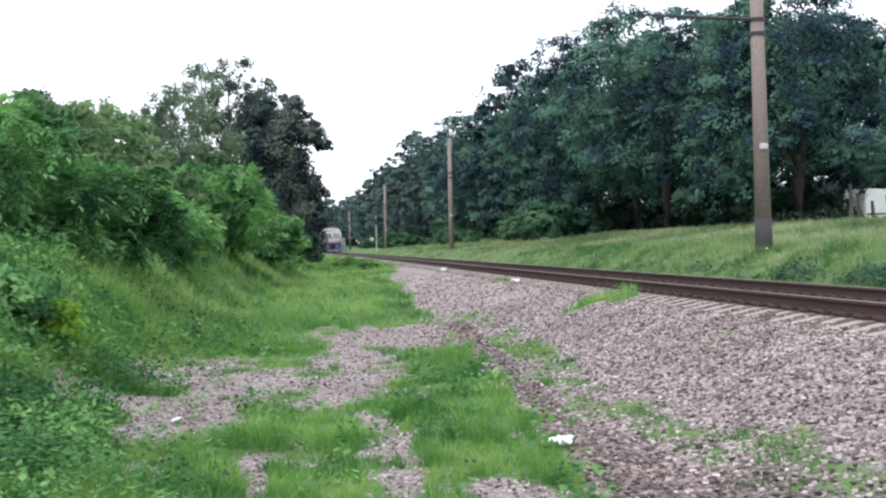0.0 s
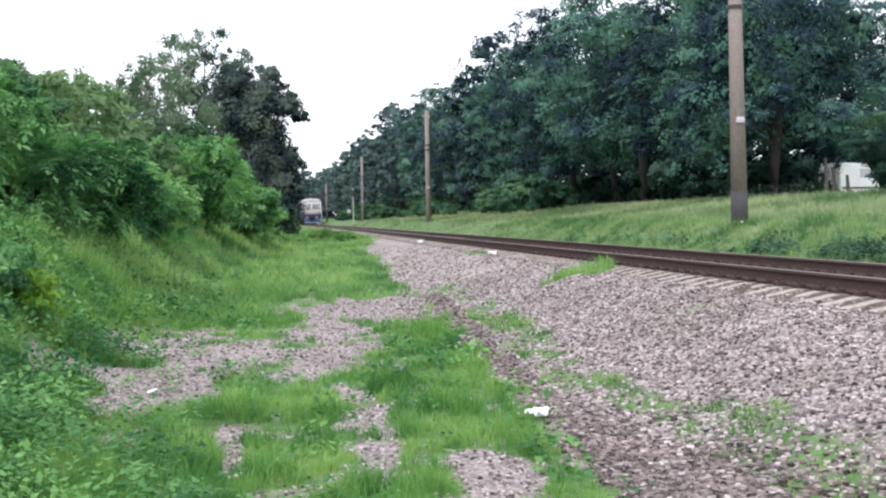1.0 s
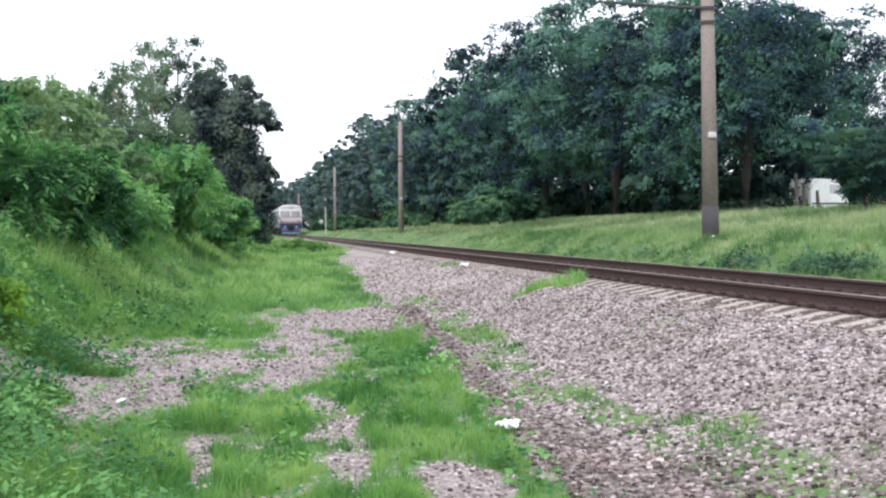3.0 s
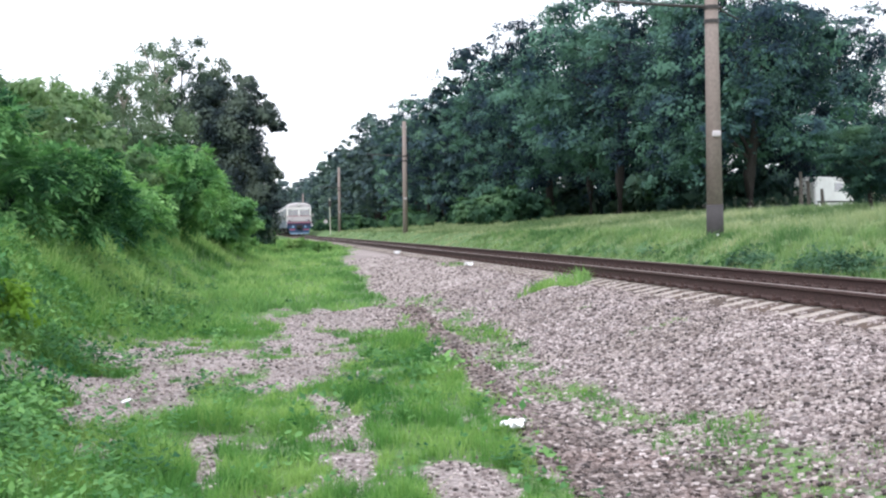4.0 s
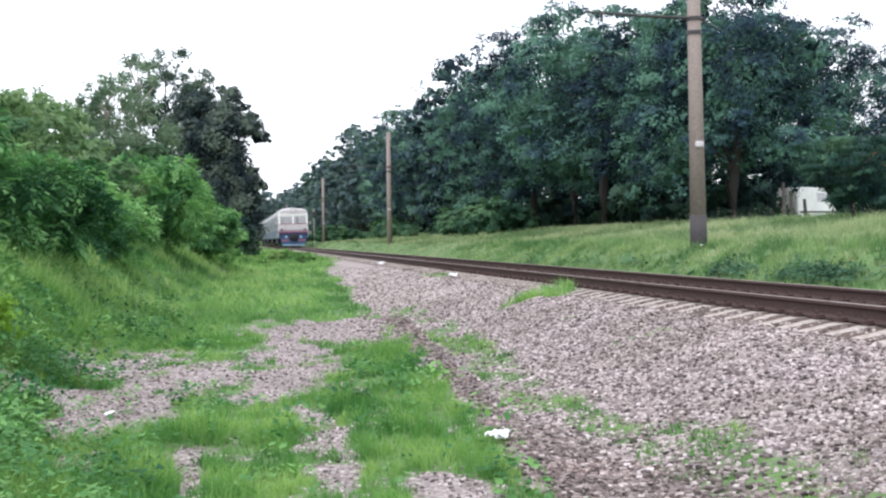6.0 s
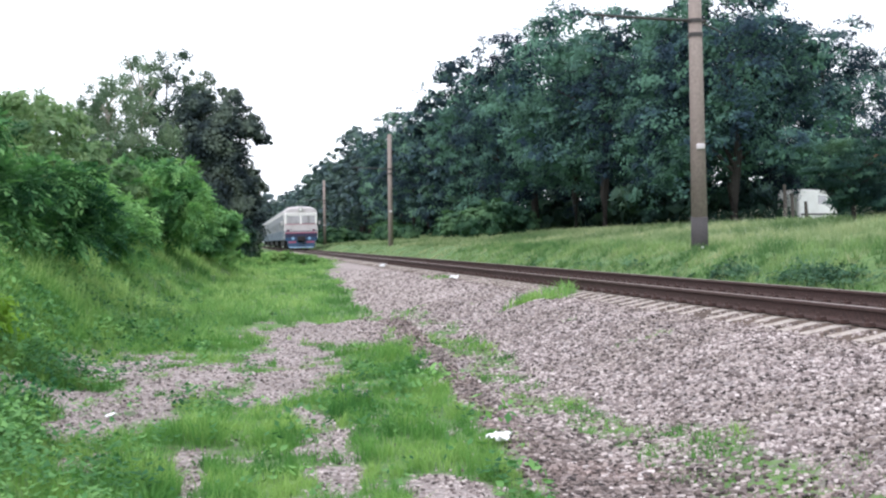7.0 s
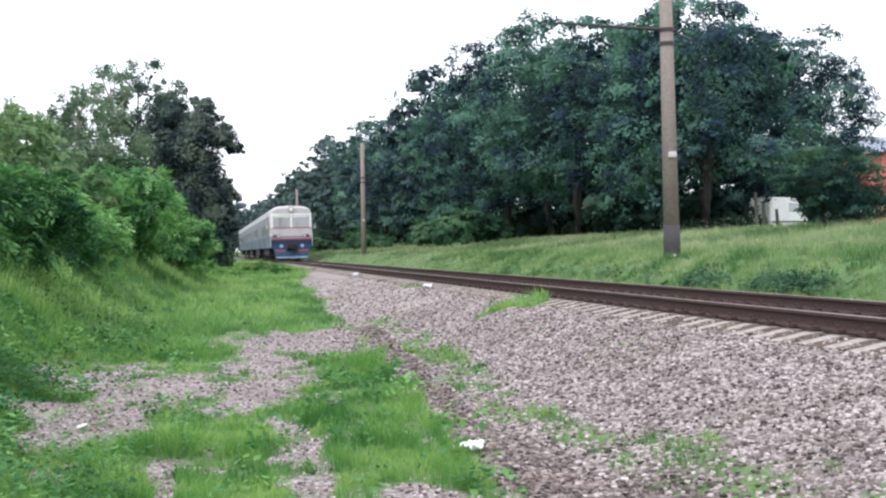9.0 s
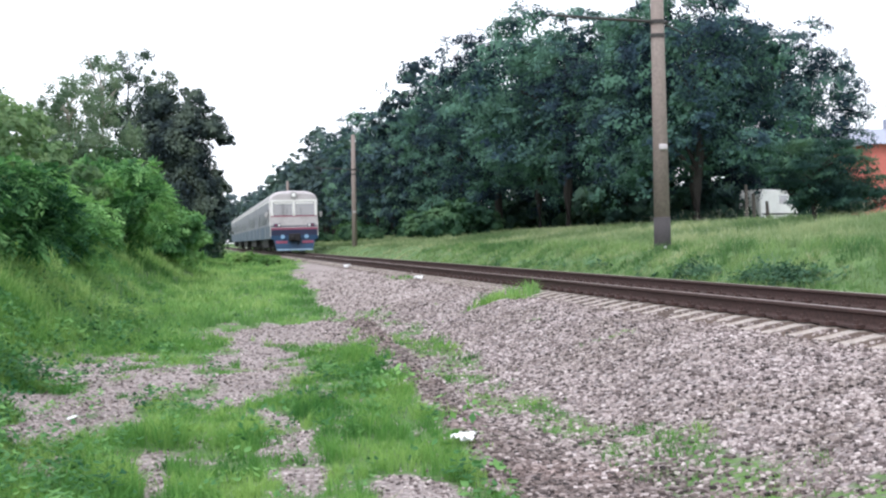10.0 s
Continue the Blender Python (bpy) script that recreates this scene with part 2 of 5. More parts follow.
def part(name, bm, mat, parent=None, label="", smooth=False):
    """One mesh object out of a bmesh, under a thing."""
    me = bpy.data.meshes.new(name)
    if smooth:
        for f in bm.faces:
            f.smooth = True
    bm.to_mesh(me)
    bm.free()
    me.materials.append(mat)
    ob = new(name, me)
    ob.parent = parent
    return tagged(ob, label)


def thing(name, m, label, category, group=""):
    ob = new(name)
    ob.matrix_basis = m
    return tagged(ob, label, category, group)


def add_box(bm, x0, x1, y0, y1, z0, z1, bevel=0.0):
    r = bmesh.ops.create_cube(bm, size=1.0)
    vs = r["verts"]
    for v in vs:
        v.co = Vector(((x0 + x1) / 2 + v.co.x * (x1 - x0), (y0 + y1) / 2 + v.co.y * (y1 - y0), (z0 + z1) / 2 + v.co.z * (z1 - z0)))
    if bevel:
        es = list({e for v in vs for e in v.link_edges})
        bmesh.ops.bevel(bm, geom=es, offset=bevel, segments=2, affect="EDGES", profile=0.5)


def box(x0, x1, y0, y1, z0, z1, bevel=0.0):
    bm = bmesh.new()
    add_box(bm, x0, x1, y0, y1, z0, z1, bevel)
    return bm


def add_tube(bm, points, radii, sides=10, caps=True):
    """A tapered tube along points."""
    rings = []
    for i, (p, r) in enumerate(zip(points, radii)):
        p = Vector(p)
        a = Vector(points[max(0, i - 1)])
        b = Vector(points[min(len(points) - 1, i + 1)])
        q = (b - a).to_track_quat("Z", "Y")
        rings.append([bm.verts.new(p + q @ Vector((r * math.cos(2 * math.pi * k / sides), r * math.sin(2 * math.pi * k / sides), 0))) for k in range(sides)])
    for r0, r1 in zip(rings, rings[1:]):
        for k in range(sides):
            bm.faces.new((r0[k], r0[(k + 1) % sides], r1[(k + 1) % sides], r1[k]))
    if caps:
        bm.faces.new(rings[0][::-1])
        bm.faces.new(rings[-1])


def tube(points, radii, sides=10):
    bm = bmesh.new()
    add_tube(bm, points, radii, sides)
    return bm


def extruded(profile, y0, y1):
    """A closed x-z outline drawn out along y."""
    bm = bmesh.new()
    a = [bm.verts.new((x, y0, z)) for x, z in profile]
    b = [bm.verts.new((x, y1, z)) for x, z in profile]
    n = len(profile)
    for i in range(n):
        bm.faces.new((a[i], a[(i + 1) % n], b[(i + 1) % n], b[i]))
    bm.faces.new(a[::-1])
    bm.faces.new(b)
    bmesh.ops.recalc_face_normals(bm, faces=bm.faces)
    return bm


# ---- the lie of the land ----
def step(a, b, x):
    t = np.clip((x - a) / (b - a), 0, 1)
    return t * t * (3 - 2 * t)


def land(x, y):
    """Height of the ground: low verge, bank, ballast shoulder, rising meadow beyond the track."""
    x, y = np.asarray(x, float), np.asarray(y, float)
    z = -0.80 + 0.45 * step(14, 60, y) + 0.2 * step(60, 110, y)
    foot = -1.5 + 2.6 * step(24, 55, y)
    z = z + step(0, 1, (foot - x) / 2.5) * 1.55 * step(6, 14, y) * (1 - 0.38 * step(22, 55, y))
    t = step(2.6, 5.3, x)
    bed = -0.199 - 0.072 * np.clip((6.05 - x) / 0.4, 0, 1) * (x < 8)
    z = z * (1 - t) + bed * t
    rise = np.interp(y, (6.5, 8.7, 11.4, 15.0, 19.0, 23.3), (2.15, 1.98, 2.1, 2.36, 2.62, 2.85))
    z = z + 0.09 * np.exp(-((x - rise) / 0.3) ** 2) * step(6, 12, y) * (1 - step(20, 25, y))
    right = -0.199 + 0.609 * step(8.7, 10.8, x) + 0.62 * step(11, 19, x)
    z = np.where(x > 8.6, right, z)
    wob = 0.035 * np.sin(1.7 * x + 0.6 * y) * np.sin(0.9 * y - 0.5 * x) + 0.02 * np.sin(4.1 * x - 2.2 * y)
    return z + wob * np.where((x > 5.0) & (x < 9.2), 0, 1)


def spot(x, y, cx, cy, rx, ry):
    return np.exp(-(((x - cx) / rx) ** 2 + ((y - cy) / ry) ** 2) ** 2)


def lattice(ix, iy):
    h = np.sin(ix * 127.1 + iy * 311.7) * 43758.5453
    return h - np.floor(h)


def smooth_noise(x, y):
    ix, iy = np.floor(x), np.floor(y)
    fx, fy = x - ix, y - iy
    fx, fy = fx * fx * (3 - 2 * fx), fy * fy * (3 - 2 * fy)
    a, b = lattice(ix, iy), lattice(ix + 1, iy)
    c, d = lattice(ix, iy + 1), lattice(ix + 1, iy + 1)
    return a + (b - a) * fx + (c - a) * fy + (a - b - c + d) * fx * fy


def ragged(x, y, scale=1.4):
    """Uneven noise of several sizes, about -1 to 1."""
    x, y = np.asarray(x, float) * scale, np.asarray(y, float) * scale * 0.7
    out, amp = 0, 1.0
    for k in range(4):
        out = out + amp * (smooth_noise(x + 17.3 * k, y - 9.1 * k) - 0.5)
        x, y, amp = x * 2.1, y * 2.1, amp * 0.62
    return 1.5 * out


RIDGE = ((6.5, 2.5, 0.75), (7.4, 2.4, 0.58), (8.7, 2.2, 0.3), (11.4, 2.2, 0.15), (15.0, 2.42, 0.16), (19.0, 2.66, 0.18), (23.3, 2.88, 0.2))
STRIP = ((6.5, 3.2, 0.45), (7.4, 3.1, 0.42), (8.8, 3.05, 0.42), (10.6, 2.84, 0.34), (12.4, 2.8, 0.34), (15.6, 3.08, 0.38), (18.9, 3.2, 0.36), (22.6, 3.22, 0.32))
BARE = ((1.5, 20.4, 1.35, 3.1), (2.35, 22.2, 0.7, 1.5), (0.78, 16.8, 0.55, 3.3), (0.42, 13.9, 0.38, 1.6), (-1.4, 16.4, 0.6, 1.8), (-0.5, 14.6, 0.75, 1.5),
        (-1.05, 12.3, 0.42, 1.9), (-1.3, 10.8, 0.32, 1.3), (-2.0, 12.3, 0.45, 0.6), (-1.14, 9.6, 0.14, 0.9), (0.62, 9.6, 0.22, 1.9), (-0.36, 8.8, 0.07, 0.5),
        (1.35, 7.4, 0.3, 0.7))


def along(y, line):
    """Middle and half-width, at y, of a strip that runs along the track."""
    ys, xs, ws = zip(*line)
    return np.interp(y, ys, xs), np.interp(y, ys, ws)


def turf(x, y):
    """How much grass grows at a place, 0 to 1."""
    x, y = np.asarray(x, float), np.asarray(y, float)
    n = ragged(x, y)
    u, v = x + 0.11 * ragged(x + 40, y, 1.7), y + 0.45 * ragged(x - 30, y, 1.3)
    rm, rw_ = along(y, RIDGE)
    sm, sw = along(y, STRIP)
    # long grass beyond the bend of the path, up to the ballast
    edge = np.interp(v, (22.6, 24.0, 25.0, 29.6, 39.4, 45.7, 60, 66, 100), (2.6, 2.85, 2.9, 2.95, 3.5, 3.55, 5.0, 5.5, 5.7))
    near = 1 - step(rm - rw_ - 0.2, rm - rw_ + 0.28, u + 0.2 * ragged(x - 5, y, 2.8))
    g = np.where(v > 22.9 + 0.45 * np.clip(x, 0, 3), 1 - step(edge - 0.75, edge + 0.4, u + 0.35 * ragged(x + 3, y, 2.0)), near)
    bare = np.zeros_like(g)
    for cx, cy, rx, ry in BARE:
        bare = np.maximum(bare, np.exp(-0.6 * (((u - cx) / rx) ** 2 + ((v - cy) / ry) ** 2)))
    fine = ragged(x + 11, y, 2.6)
    bare = step(0.36, 0.7, bare + 0.36 * fine * (bare > 0.08)) * (v < 23.3 + 0.45 * np.clip(x, 0, 3))
    g = g * (1 - bare)
    g = g * (1 - 0.5 * step(0.1, 0.6, ragged(x - 70, y, 2.4)) * (x > -1.7) * (1 - step(14, 18, y)))
    g = g * (1 - 0.5 * spot(u, v, 1.15, 9.2, 0.35, 0.9) * (fine > -0.1))
    # thin grass between the ridge and the ballast, tufts among the stones
    thin = 0.84 * np.exp(-((u - sm) / sw) ** 4) * (y < 24.5)
    thin = thin + 0.75 * spot(u, v, 1.05, 19.0, 0.16, 0.5) + 0.6 * spot(u, v, -0.9, 14.6, 0.25, 0.35)
    g = np.maximum(g, np.clip(thin * (0.88 + 1.0 * ragged(x + 9, y, 2.6)), 0, 0.6 + 0.4 * (thin > 0.85)))
    island = np.exp(-((x - 5.15 - 0.6 * (y - 20.6)) / 0.45) ** 2) * step(19.7, 20.3, y + 0.3 * n) * (1 - step(21.5, 22.4, y + 0.4 * n))
    g = np.maximum(g, np.clip(1.35 * island * (0.9 + 0.5 * n) * (x < 6.1), 0, 1))
    g = np.maximum(g, np.clip(0.95 * spot(x, y, 5.35, 33.5, 0.45, 1.6) * (0.8 + 0.8 * fine), 0, 0.8))
    g = np.maximum(g, 0.42 * step(0.7, 0.95, n) * (x > 2.5) * (x < 5.2) * (y < 60))
    g = np.maximum(g, 0.58 * step(0.1, 0.5, ragged(x + 60, y, 2.2)) * (x < 2.0) * (y < 19))
    return np.where(x > 8.75, step(8.75, 9.05, x + 0.2 * n), g)


def axis(pieces):
    out = []
    for a, b, d in pieces:
        out += list(np.arange(a, b, d))
    return np.array(out + [pieces[-1][1]])


gx = axis([(-900, -100, 100), (-100, -20, 10), (-20, -8, 1.0), (-8, 5.6, 0.16), (5.6, 6.2, 0.05), (6.2, 8.6, 0.5), (8.6, 20, 0.35), (20, 60, 4), (60, 900, 70)])
gy = axis([(-300, -20, 40), (-20, 5, 2.5), (5, 30, 0.2), (30, 70, 0.8), (70, 160, 3), (160, 600, 20), (600, 3000, 200)])
GX, GY = np.meshgrid(gx, gy)
GV = np.stack([GX, GY, land(GX, GY)], -1).reshape(-1, 3)
nx = len(gx)
I = (np.arange(len(gy) - 1)[:, None] * nx + np.arange(nx - 1)[None, :]).ravel()
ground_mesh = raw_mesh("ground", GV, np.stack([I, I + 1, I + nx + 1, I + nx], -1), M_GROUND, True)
for attr, values in (("turf", turf(GX, GY)), ("sand", np.maximum(np.maximum(step(4.9, 5.4, GX), step(21, 26, GY)) * (1 - step(8.6, 9.0, GX)) * 0.75, 0.25 + 0.2 * (GX < 2.6))), ("rust", step(5.3, 5.6, GX) * (1 - step(8.3, 8.8, GX)))):
    a = ground_mesh.attributes.new(attr, "FLOAT", "POINT")
    a.data.foreach_set("value", values.ravel().astype(np.float32))
ground = tagged(new("ground", ground_mesh), "rough verge of grass, weeds and grey-pink gravel beside railway", "ground", kind="structure")


# ---- railway track ----
TRACK_X = 7.0
track = thing("railway_track", pose(TRACK_X, 0, 0), "rusty railway track on concrete sleepers in stone ballast", "railway track")
tagged(track, kind="structure")
FOOT = [(-0.075, -0.18), (0.075, -0.18), (0.075, -0.165), (0.02, -0.15), (0.009, -0.135), (0.009, -0.05), (0.036, -0.035), (0.036, -0.012), (0.028, -0.004), (-0.028, -0.004), (-0.036, -0.012), (-0.036, -0.035), (-0.009, -0.05), (-0.009, -0.135), (-0.02, -0.15), (-0.075, -0.165)]
for side in (-0.795, 0.795):
    rail = part("rail", extruded(FOOT, -60, 480), M_RUST, track, "brown rusted steel rail with worn top")
    rail.location.x = side
    part("running_surface", box(-0.027, 0.027, -60, 480, -0.0045, 0.0, 0.0), M_HEAD, rail, "dull worn top of rail")


def sleeper_mesh():
    bm = bmesh.new()
    prof = [(-1.35, -0.2), (-1.35, -0.082), (-1.31, -0.068), (-0.95, -0.002), (-0.55, 0.0), (-0.4, -0.035), (0.4, -0.035), (0.55, 0.0), (0.95, -0.002), (1.31, -0.068), (1.35, -0.082), (1.35, -0.2)]
    a = [bm.verts.new((x, -0.1, z)) for x, z in prof]
    b = [bm.verts.new((x, 0.1, z)) for x, z in prof]
    n = len(prof)
    for i in range(n):
        bm.faces.new((a[i], a[(i + 1) % n], b[(i + 1) % n], b[i]))
    bm.faces.new(a[::-1])
    bm.faces.new(b)
    bmesh.ops.recalc_face_normals(bm, faces=bm.faces)
    me = bpy.data.meshes.new("sleeper")
    bm.to_mesh(me)
    bm.free()
    me.materials.append(M_SLEEPER)
    return me


def fastening_mesh():
    bm = bmesh.new()
    for s in (-1, 1):
        add_box(bm, s * 0.12 - 0.055, s * 0.12 + 0.055, -0.06, 0.06, -0.18, -0.135, 0.01)
        add_tube(bm, [(s * 0.13, 0, -0.14), (s * 0.13, 0, -0.095)], [0.026, 0.022], 6)
    me = bpy.data.meshes.new("fastening")
    bm.to_mesh(me)
    bm.free()
    me.materials.append(M_RUST)
    return me


# ---- catenary poles ----
def catenary_pole(x, y, h, lean, foot, label):
    z = float(land(x, y)) - 0.1
    p = thing("catenary_pole", pose(x, y, z, 0, lean, 0), label, "pole", "poles beside the track")
    part("shaft", tube([(0, 0, 0.83 if foot else -0.4), (0, 0, h * 0.5), (0, 0, h)], [0.182, 0.16, 0.135], 16), M_POLE, p, "weathered brown-grey concrete shaft", True)
    if foot:
        part("foot", tube([(0, 0, -0.4), (0, 0, 0.4), (0, 0, 0.84)], [0.2, 0.197, 0.192], 16), M_TAR, p, "tarred black pole foot", True)
    bm = bmesh.new()
    add_tube(bm, [(-2.6, 0, 5.5), (-1.2, 0, 5.42), (0.25, 0, 5.36)], [0.026, 0.032, 0.038], 8)
    add_tube(bm, [(-2.2, 0, 5.48), (-2.2, 0, 5.4)], [0.03, 0.03], 8)
    part("bracket_arm", bm, M_STEEL, p, "thin dark steel bracket arm")
    for zz in (5.36, 5.04):
        part("clamp_band", tube([(0, 0, zz - 0.045), (0, 0, zz + 0.045)], [0.172, 0.172], 16), M_STEEL, p)
    bm = bmesh.new()
    add_tube(bm, [(-0.1, -0.1, 5.42), (0.75, 0.25, 5.14)], [0.018, 0.018], 6)
    part("stay", bm, M_STEEL, p)
    bm = bmesh.new()
    for k in range(4):
        add_tube(bm, [(-2.2, 0, 5.39 - 0.035 * k), (-2.2, 0, 5.37 - 0.035 * k)], [0.03, 0.045], 12)
    part("insulator", bm, M_STEEL, p, "small dark ribbed insulator")
    part("cap", tube([(0, 0, h), (0, 0, h + 0.05)], [0.14, 0.1], 16), M_POLE, p)
    part("plate", box(-0.1, 0.1, -0.22, -0.14, 2.39, 2.53, 0.03), M_CREAM, p, "small white enamel plate")
    return p


catenary_pole(10.6, 27.3, 7.7, -0.15, True, "brown-grey concrete catenary pole with tarred foot standing in grass")
for x, y, h, lean in ((10.6, 84.6, 7.7, 0.4), (10.6, 147, 7.7, 0.3), (10.6, 245, 7.4, 0.0), (10.6, -30, 7.7, 0)):
    catenary_pole(x, y, h, lean, False, "brown-grey concrete catenary pole standing in grass beside wood")

# a slim signal post with a round board, and a white trackside cabinet further down the line
post = thing("signal_post", pose(9.75, 151, float(land(9.75, 151))), "slim pale signal post with round white board beside track", "signal")
part("mast", tube([(0, 0, -0.3), (0, 0, 4.4)], [0.065, 0.055], 10), plain("pale_mast_paint", (0.5, 0.5, 0.42), 0.6), post)
part("round_board", tube([(-0.55, -0.12, 1.6), (-0.55, -0.06, 1.6)], [0.24, 0.24], 20), M_CREAM, post, "round white board")
part("board_bracket", box(-0.5, 0.02, -0.06, -0.02, 1.56, 1.64), M_STEEL, post)
part("lamp_head", box(-0.16, 0.16, -0.22, 0.1, 3.4, 4.1, 0.04), M_STEEL, post, "dark lamp housing")
cabinet = thing("trackside_cabinet", pose(9.2, 243.5, -0.2), "tall white trackside relay cabinet near far bend", "cabinet")
part("housing", box(-0.4, 0.4, -0.4, 0.4, 0, 2.7, 0.04), M_WHITE, cabinet)
part("cap", box(-0.46, 0.46, -0.5, 0.5, 2.7, 2.85, 0.03), M_WHITE, cabinet)
part("plinth", box(-0.6, 0.6, -0.45, 0.45, -0.3, 0.02), M_SLEEPER, cabinet)
part("cabinet_door", box(-0.4, 0.4, -0.43, -0.4, 0.3, 2.4, 0.01), plain("pale_blue_door_paint", (0.55, 0.63, 0.7), 0.5), cabinet, "pale blue door")


# ---- the train ----
HW, ZS, ZE, ZR = 1.76, 1.08, 3.72, 4.54


def shell(hw, zs, ze, zr):
    """Right half outline mirrored: upright sides, round shoulders, shallow roof."""
    half = [(hw, zs), (hw, ze)]
    for k in range(1, 9):
        a = k / 8 * math.pi / 2
        half.append((hw * math.cos(a) ** 0.5, ze + (zr - ze) * math.sin(a) ** 0.9))
    left = [(-x, z) for x, z in half[:-1]][::-1]
    return half + left


def loft(sections):
    bm = bmesh.new()
    rings = [[bm.verts.new((x, y, z)) for x, z in prof] for y, prof in sections]
    n = len(rings[0])
    for r0, r1 in zip(rings, rings[1:]):
        for i in range(n):
            bm.faces.new((r0[i], r0[(i + 1) % n], r1[(i + 1) % n], r1[i]))
    bm.faces.new(rings[0])
    bm.faces.new(rings[-1][::-1])
    bmesh.ops.recalc_face_normals(bm, faces=bm.faces)
    return bm


CAR, GAP = 19.6, 0.55
train = thing("electric_train", pose(TRACK_X, 241, 0), "pale grey and blue electric multiple unit train with red stripes", "train")
WHEELSETS = []


def wheelset(y, parent):
    bm = bmesh.new()
    for s in (-1, 1):
        add_tube(bm, [(s * 0.72, 0, 0), (s * 0.75, 0, 0), (s * 0.752, 0, 0), (s * 0.86, 0, 0)], [0.52, 0.52, 0.475, 0.47], 28)
        for k in range(6):
            c, d = math.cos(k * math.pi / 3), math.sin(k * math.pi / 3)
            add_tube(bm, [(s * 0.86, 0.3 * c, 0.3 * d), (s * 0.875, 0.3 * c, 0.3 * d)], [0.05, 0.05], 6)
    add_tube(bm, [(-0.72, 0, 0), (0.72, 0, 0)], [0.09, 0.09], 10)
    ob = part("wheelset", bm, M_STEEL, parent)
    ob.location = (0, y, 0.475)
    WHEELSETS.append((ob, y))


def carriage(y0, head):
    prof = shell(HW, ZS, ZE, ZR)
    if head:
        secs = [(y0, shell(HW - 0.06, ZS, ZE - 0.06, ZR - 0.2)), (y0 + 0.1, shell(HW - 0.02, ZS, ZE - 0.02, ZR - 0.08)), (y0 + 0.45, shell(HW, ZS, ZE, ZR - 0.02)), (y0 + 1.2, prof), (y0 + CAR, prof)]
    else:
        secs = [(y0, prof), (y0 + CAR, prof)]
    body = part("carriage_body", loft(secs), M_SIDE, train, "grey painted steel carriage body")
    if head:
        part("cab_cap", loft([(y0 - 0.004, shell(HW - 0.05, 2.02, ZE - 0.05, ZR - 0.19)), (y0 + 0.1, shell(HW - 0.012, 2.02, ZE - 0.01, ZR - 0.07)), (y0 + 0.45, shell(HW + 0.008, 2.02, ZE + 0.01, ZR)), (y0 + 0.8, shell(HW + 0.008, 2.02, ZE + 0.01, ZR + 0.014))]), M_CREAM, body, "pale grey cab end")
    part("roof_skin", loft([(y0 + (0.8 if head else 0.05), shell(HW + 0.01, ZE + 0.05, ZE + 0.051, ZR + 0.012)), (y0 + CAR - 0.02, shell(HW + 0.01, ZE + 0.05, ZE + 0.051, ZR + 0.012))]), M_ROOF, body, "dull grey roof")
    # blue lower half of both sides, doors, windows, gutter
    for s in (-1, 1):
        part("side_band", box(s * HW - 0.006, s * HW + 0.006, y0 + 0.5, y0 + CAR - 0.05, ZS - 0.02, 2.02), M_SIDEBLUE, body, "blue lower side panel")
        part("roof_gutter", box(s * (HW - 0.02) - 0.03, s * (HW - 0.02) + 0.03, y0 + 0.5, y0 + CAR - 0.05, ZE + 0.04, ZE + 0.1), M_WHITE, body)
        for k in range(9):
            yy = y0 + 3.7 + k * 1.45
            if k in (1, 7):
                part("sliding_door", box(s * HW - 0.02, s * HW + 0.014, yy, yy + 1.2, ZS + 0.02, 3.2, 0.005), M_SIDE, body, "grey sliding door")
                part("door_window", box(s * HW - 0.02, s * HW + 0.02, yy + 0.25, yy + 0.95, 2.2, 3.0, 0.005), M_DUSK, body)
            else:
                part("side_window", box(s * HW - 0.02, s * HW + 0.016, yy + 0.05, yy + 1.15, 2.2, 3.05, 0.005), M_DUSK, body, "dusty grey side window")
    for k in range(5):
        yy = y0 + 2.5 + k * 3.4
        part("roof_vent", box(-0.35, 0.35, yy, yy + 0.9, ZR - 0.03, ZR + 0.12, 0.05), M_ROOF, body)
    # underframe boxes and bogies
    for k in range(4):
        yy = y0 + 5.4 + k * 2.25
        for s in (-1, 1):
            part("equipment_box", box(s * 1.2 - 0.4, s * 1.2 + 0.4, yy, yy + 1.5, 0.42, 1.06, 0.03), M_BLACK, body)
    part("underframe", box(-1.2, 1.2, y0 + 0.6, y0 + CAR - 0.3, 0.85, 1.07), M_BLACK, body)
    for yb in (y0 + 3.2, y0 + CAR - 3.2):
        bm = bmesh.new()
        for s in (-1, 1):
            add_box(bm, s * 1.08 - 0.08, s * 1.08 + 0.08, yb - 1.9, yb + 1.9, 0.55, 0.82, 0.04)
            for q in (-1.3, 1.3):
                add_box(bm, s * 1.12 - 0.14, s * 1.12 + 0.14, yb + q - 0.17, yb + q + 0.17, 0.33, 0.62, 0.04)
                add_tube(bm, [(s * 1.1, yb + q - 0.32, 0.6), (s * 1.1, yb + q - 0.32, 0.98)], [0.1, 0.1], 10)
        add_box(bm, -1.1, 1.1, yb - 0.3, yb + 0.3, 0.5, 0.85, 0.04)
        part("bogie_frame", bm, M_BLACK, train, "black bogie frame")
        for q in (-1.3, 1.3):
            wheelset(yb + q, train)
    if not head:
        part("gangway", box(-0.7, 0.7, y0 - GAP - 0.02, y0 + 0.02, 1.1, 3.3, 0.05), M_BLACK, train)
    return body


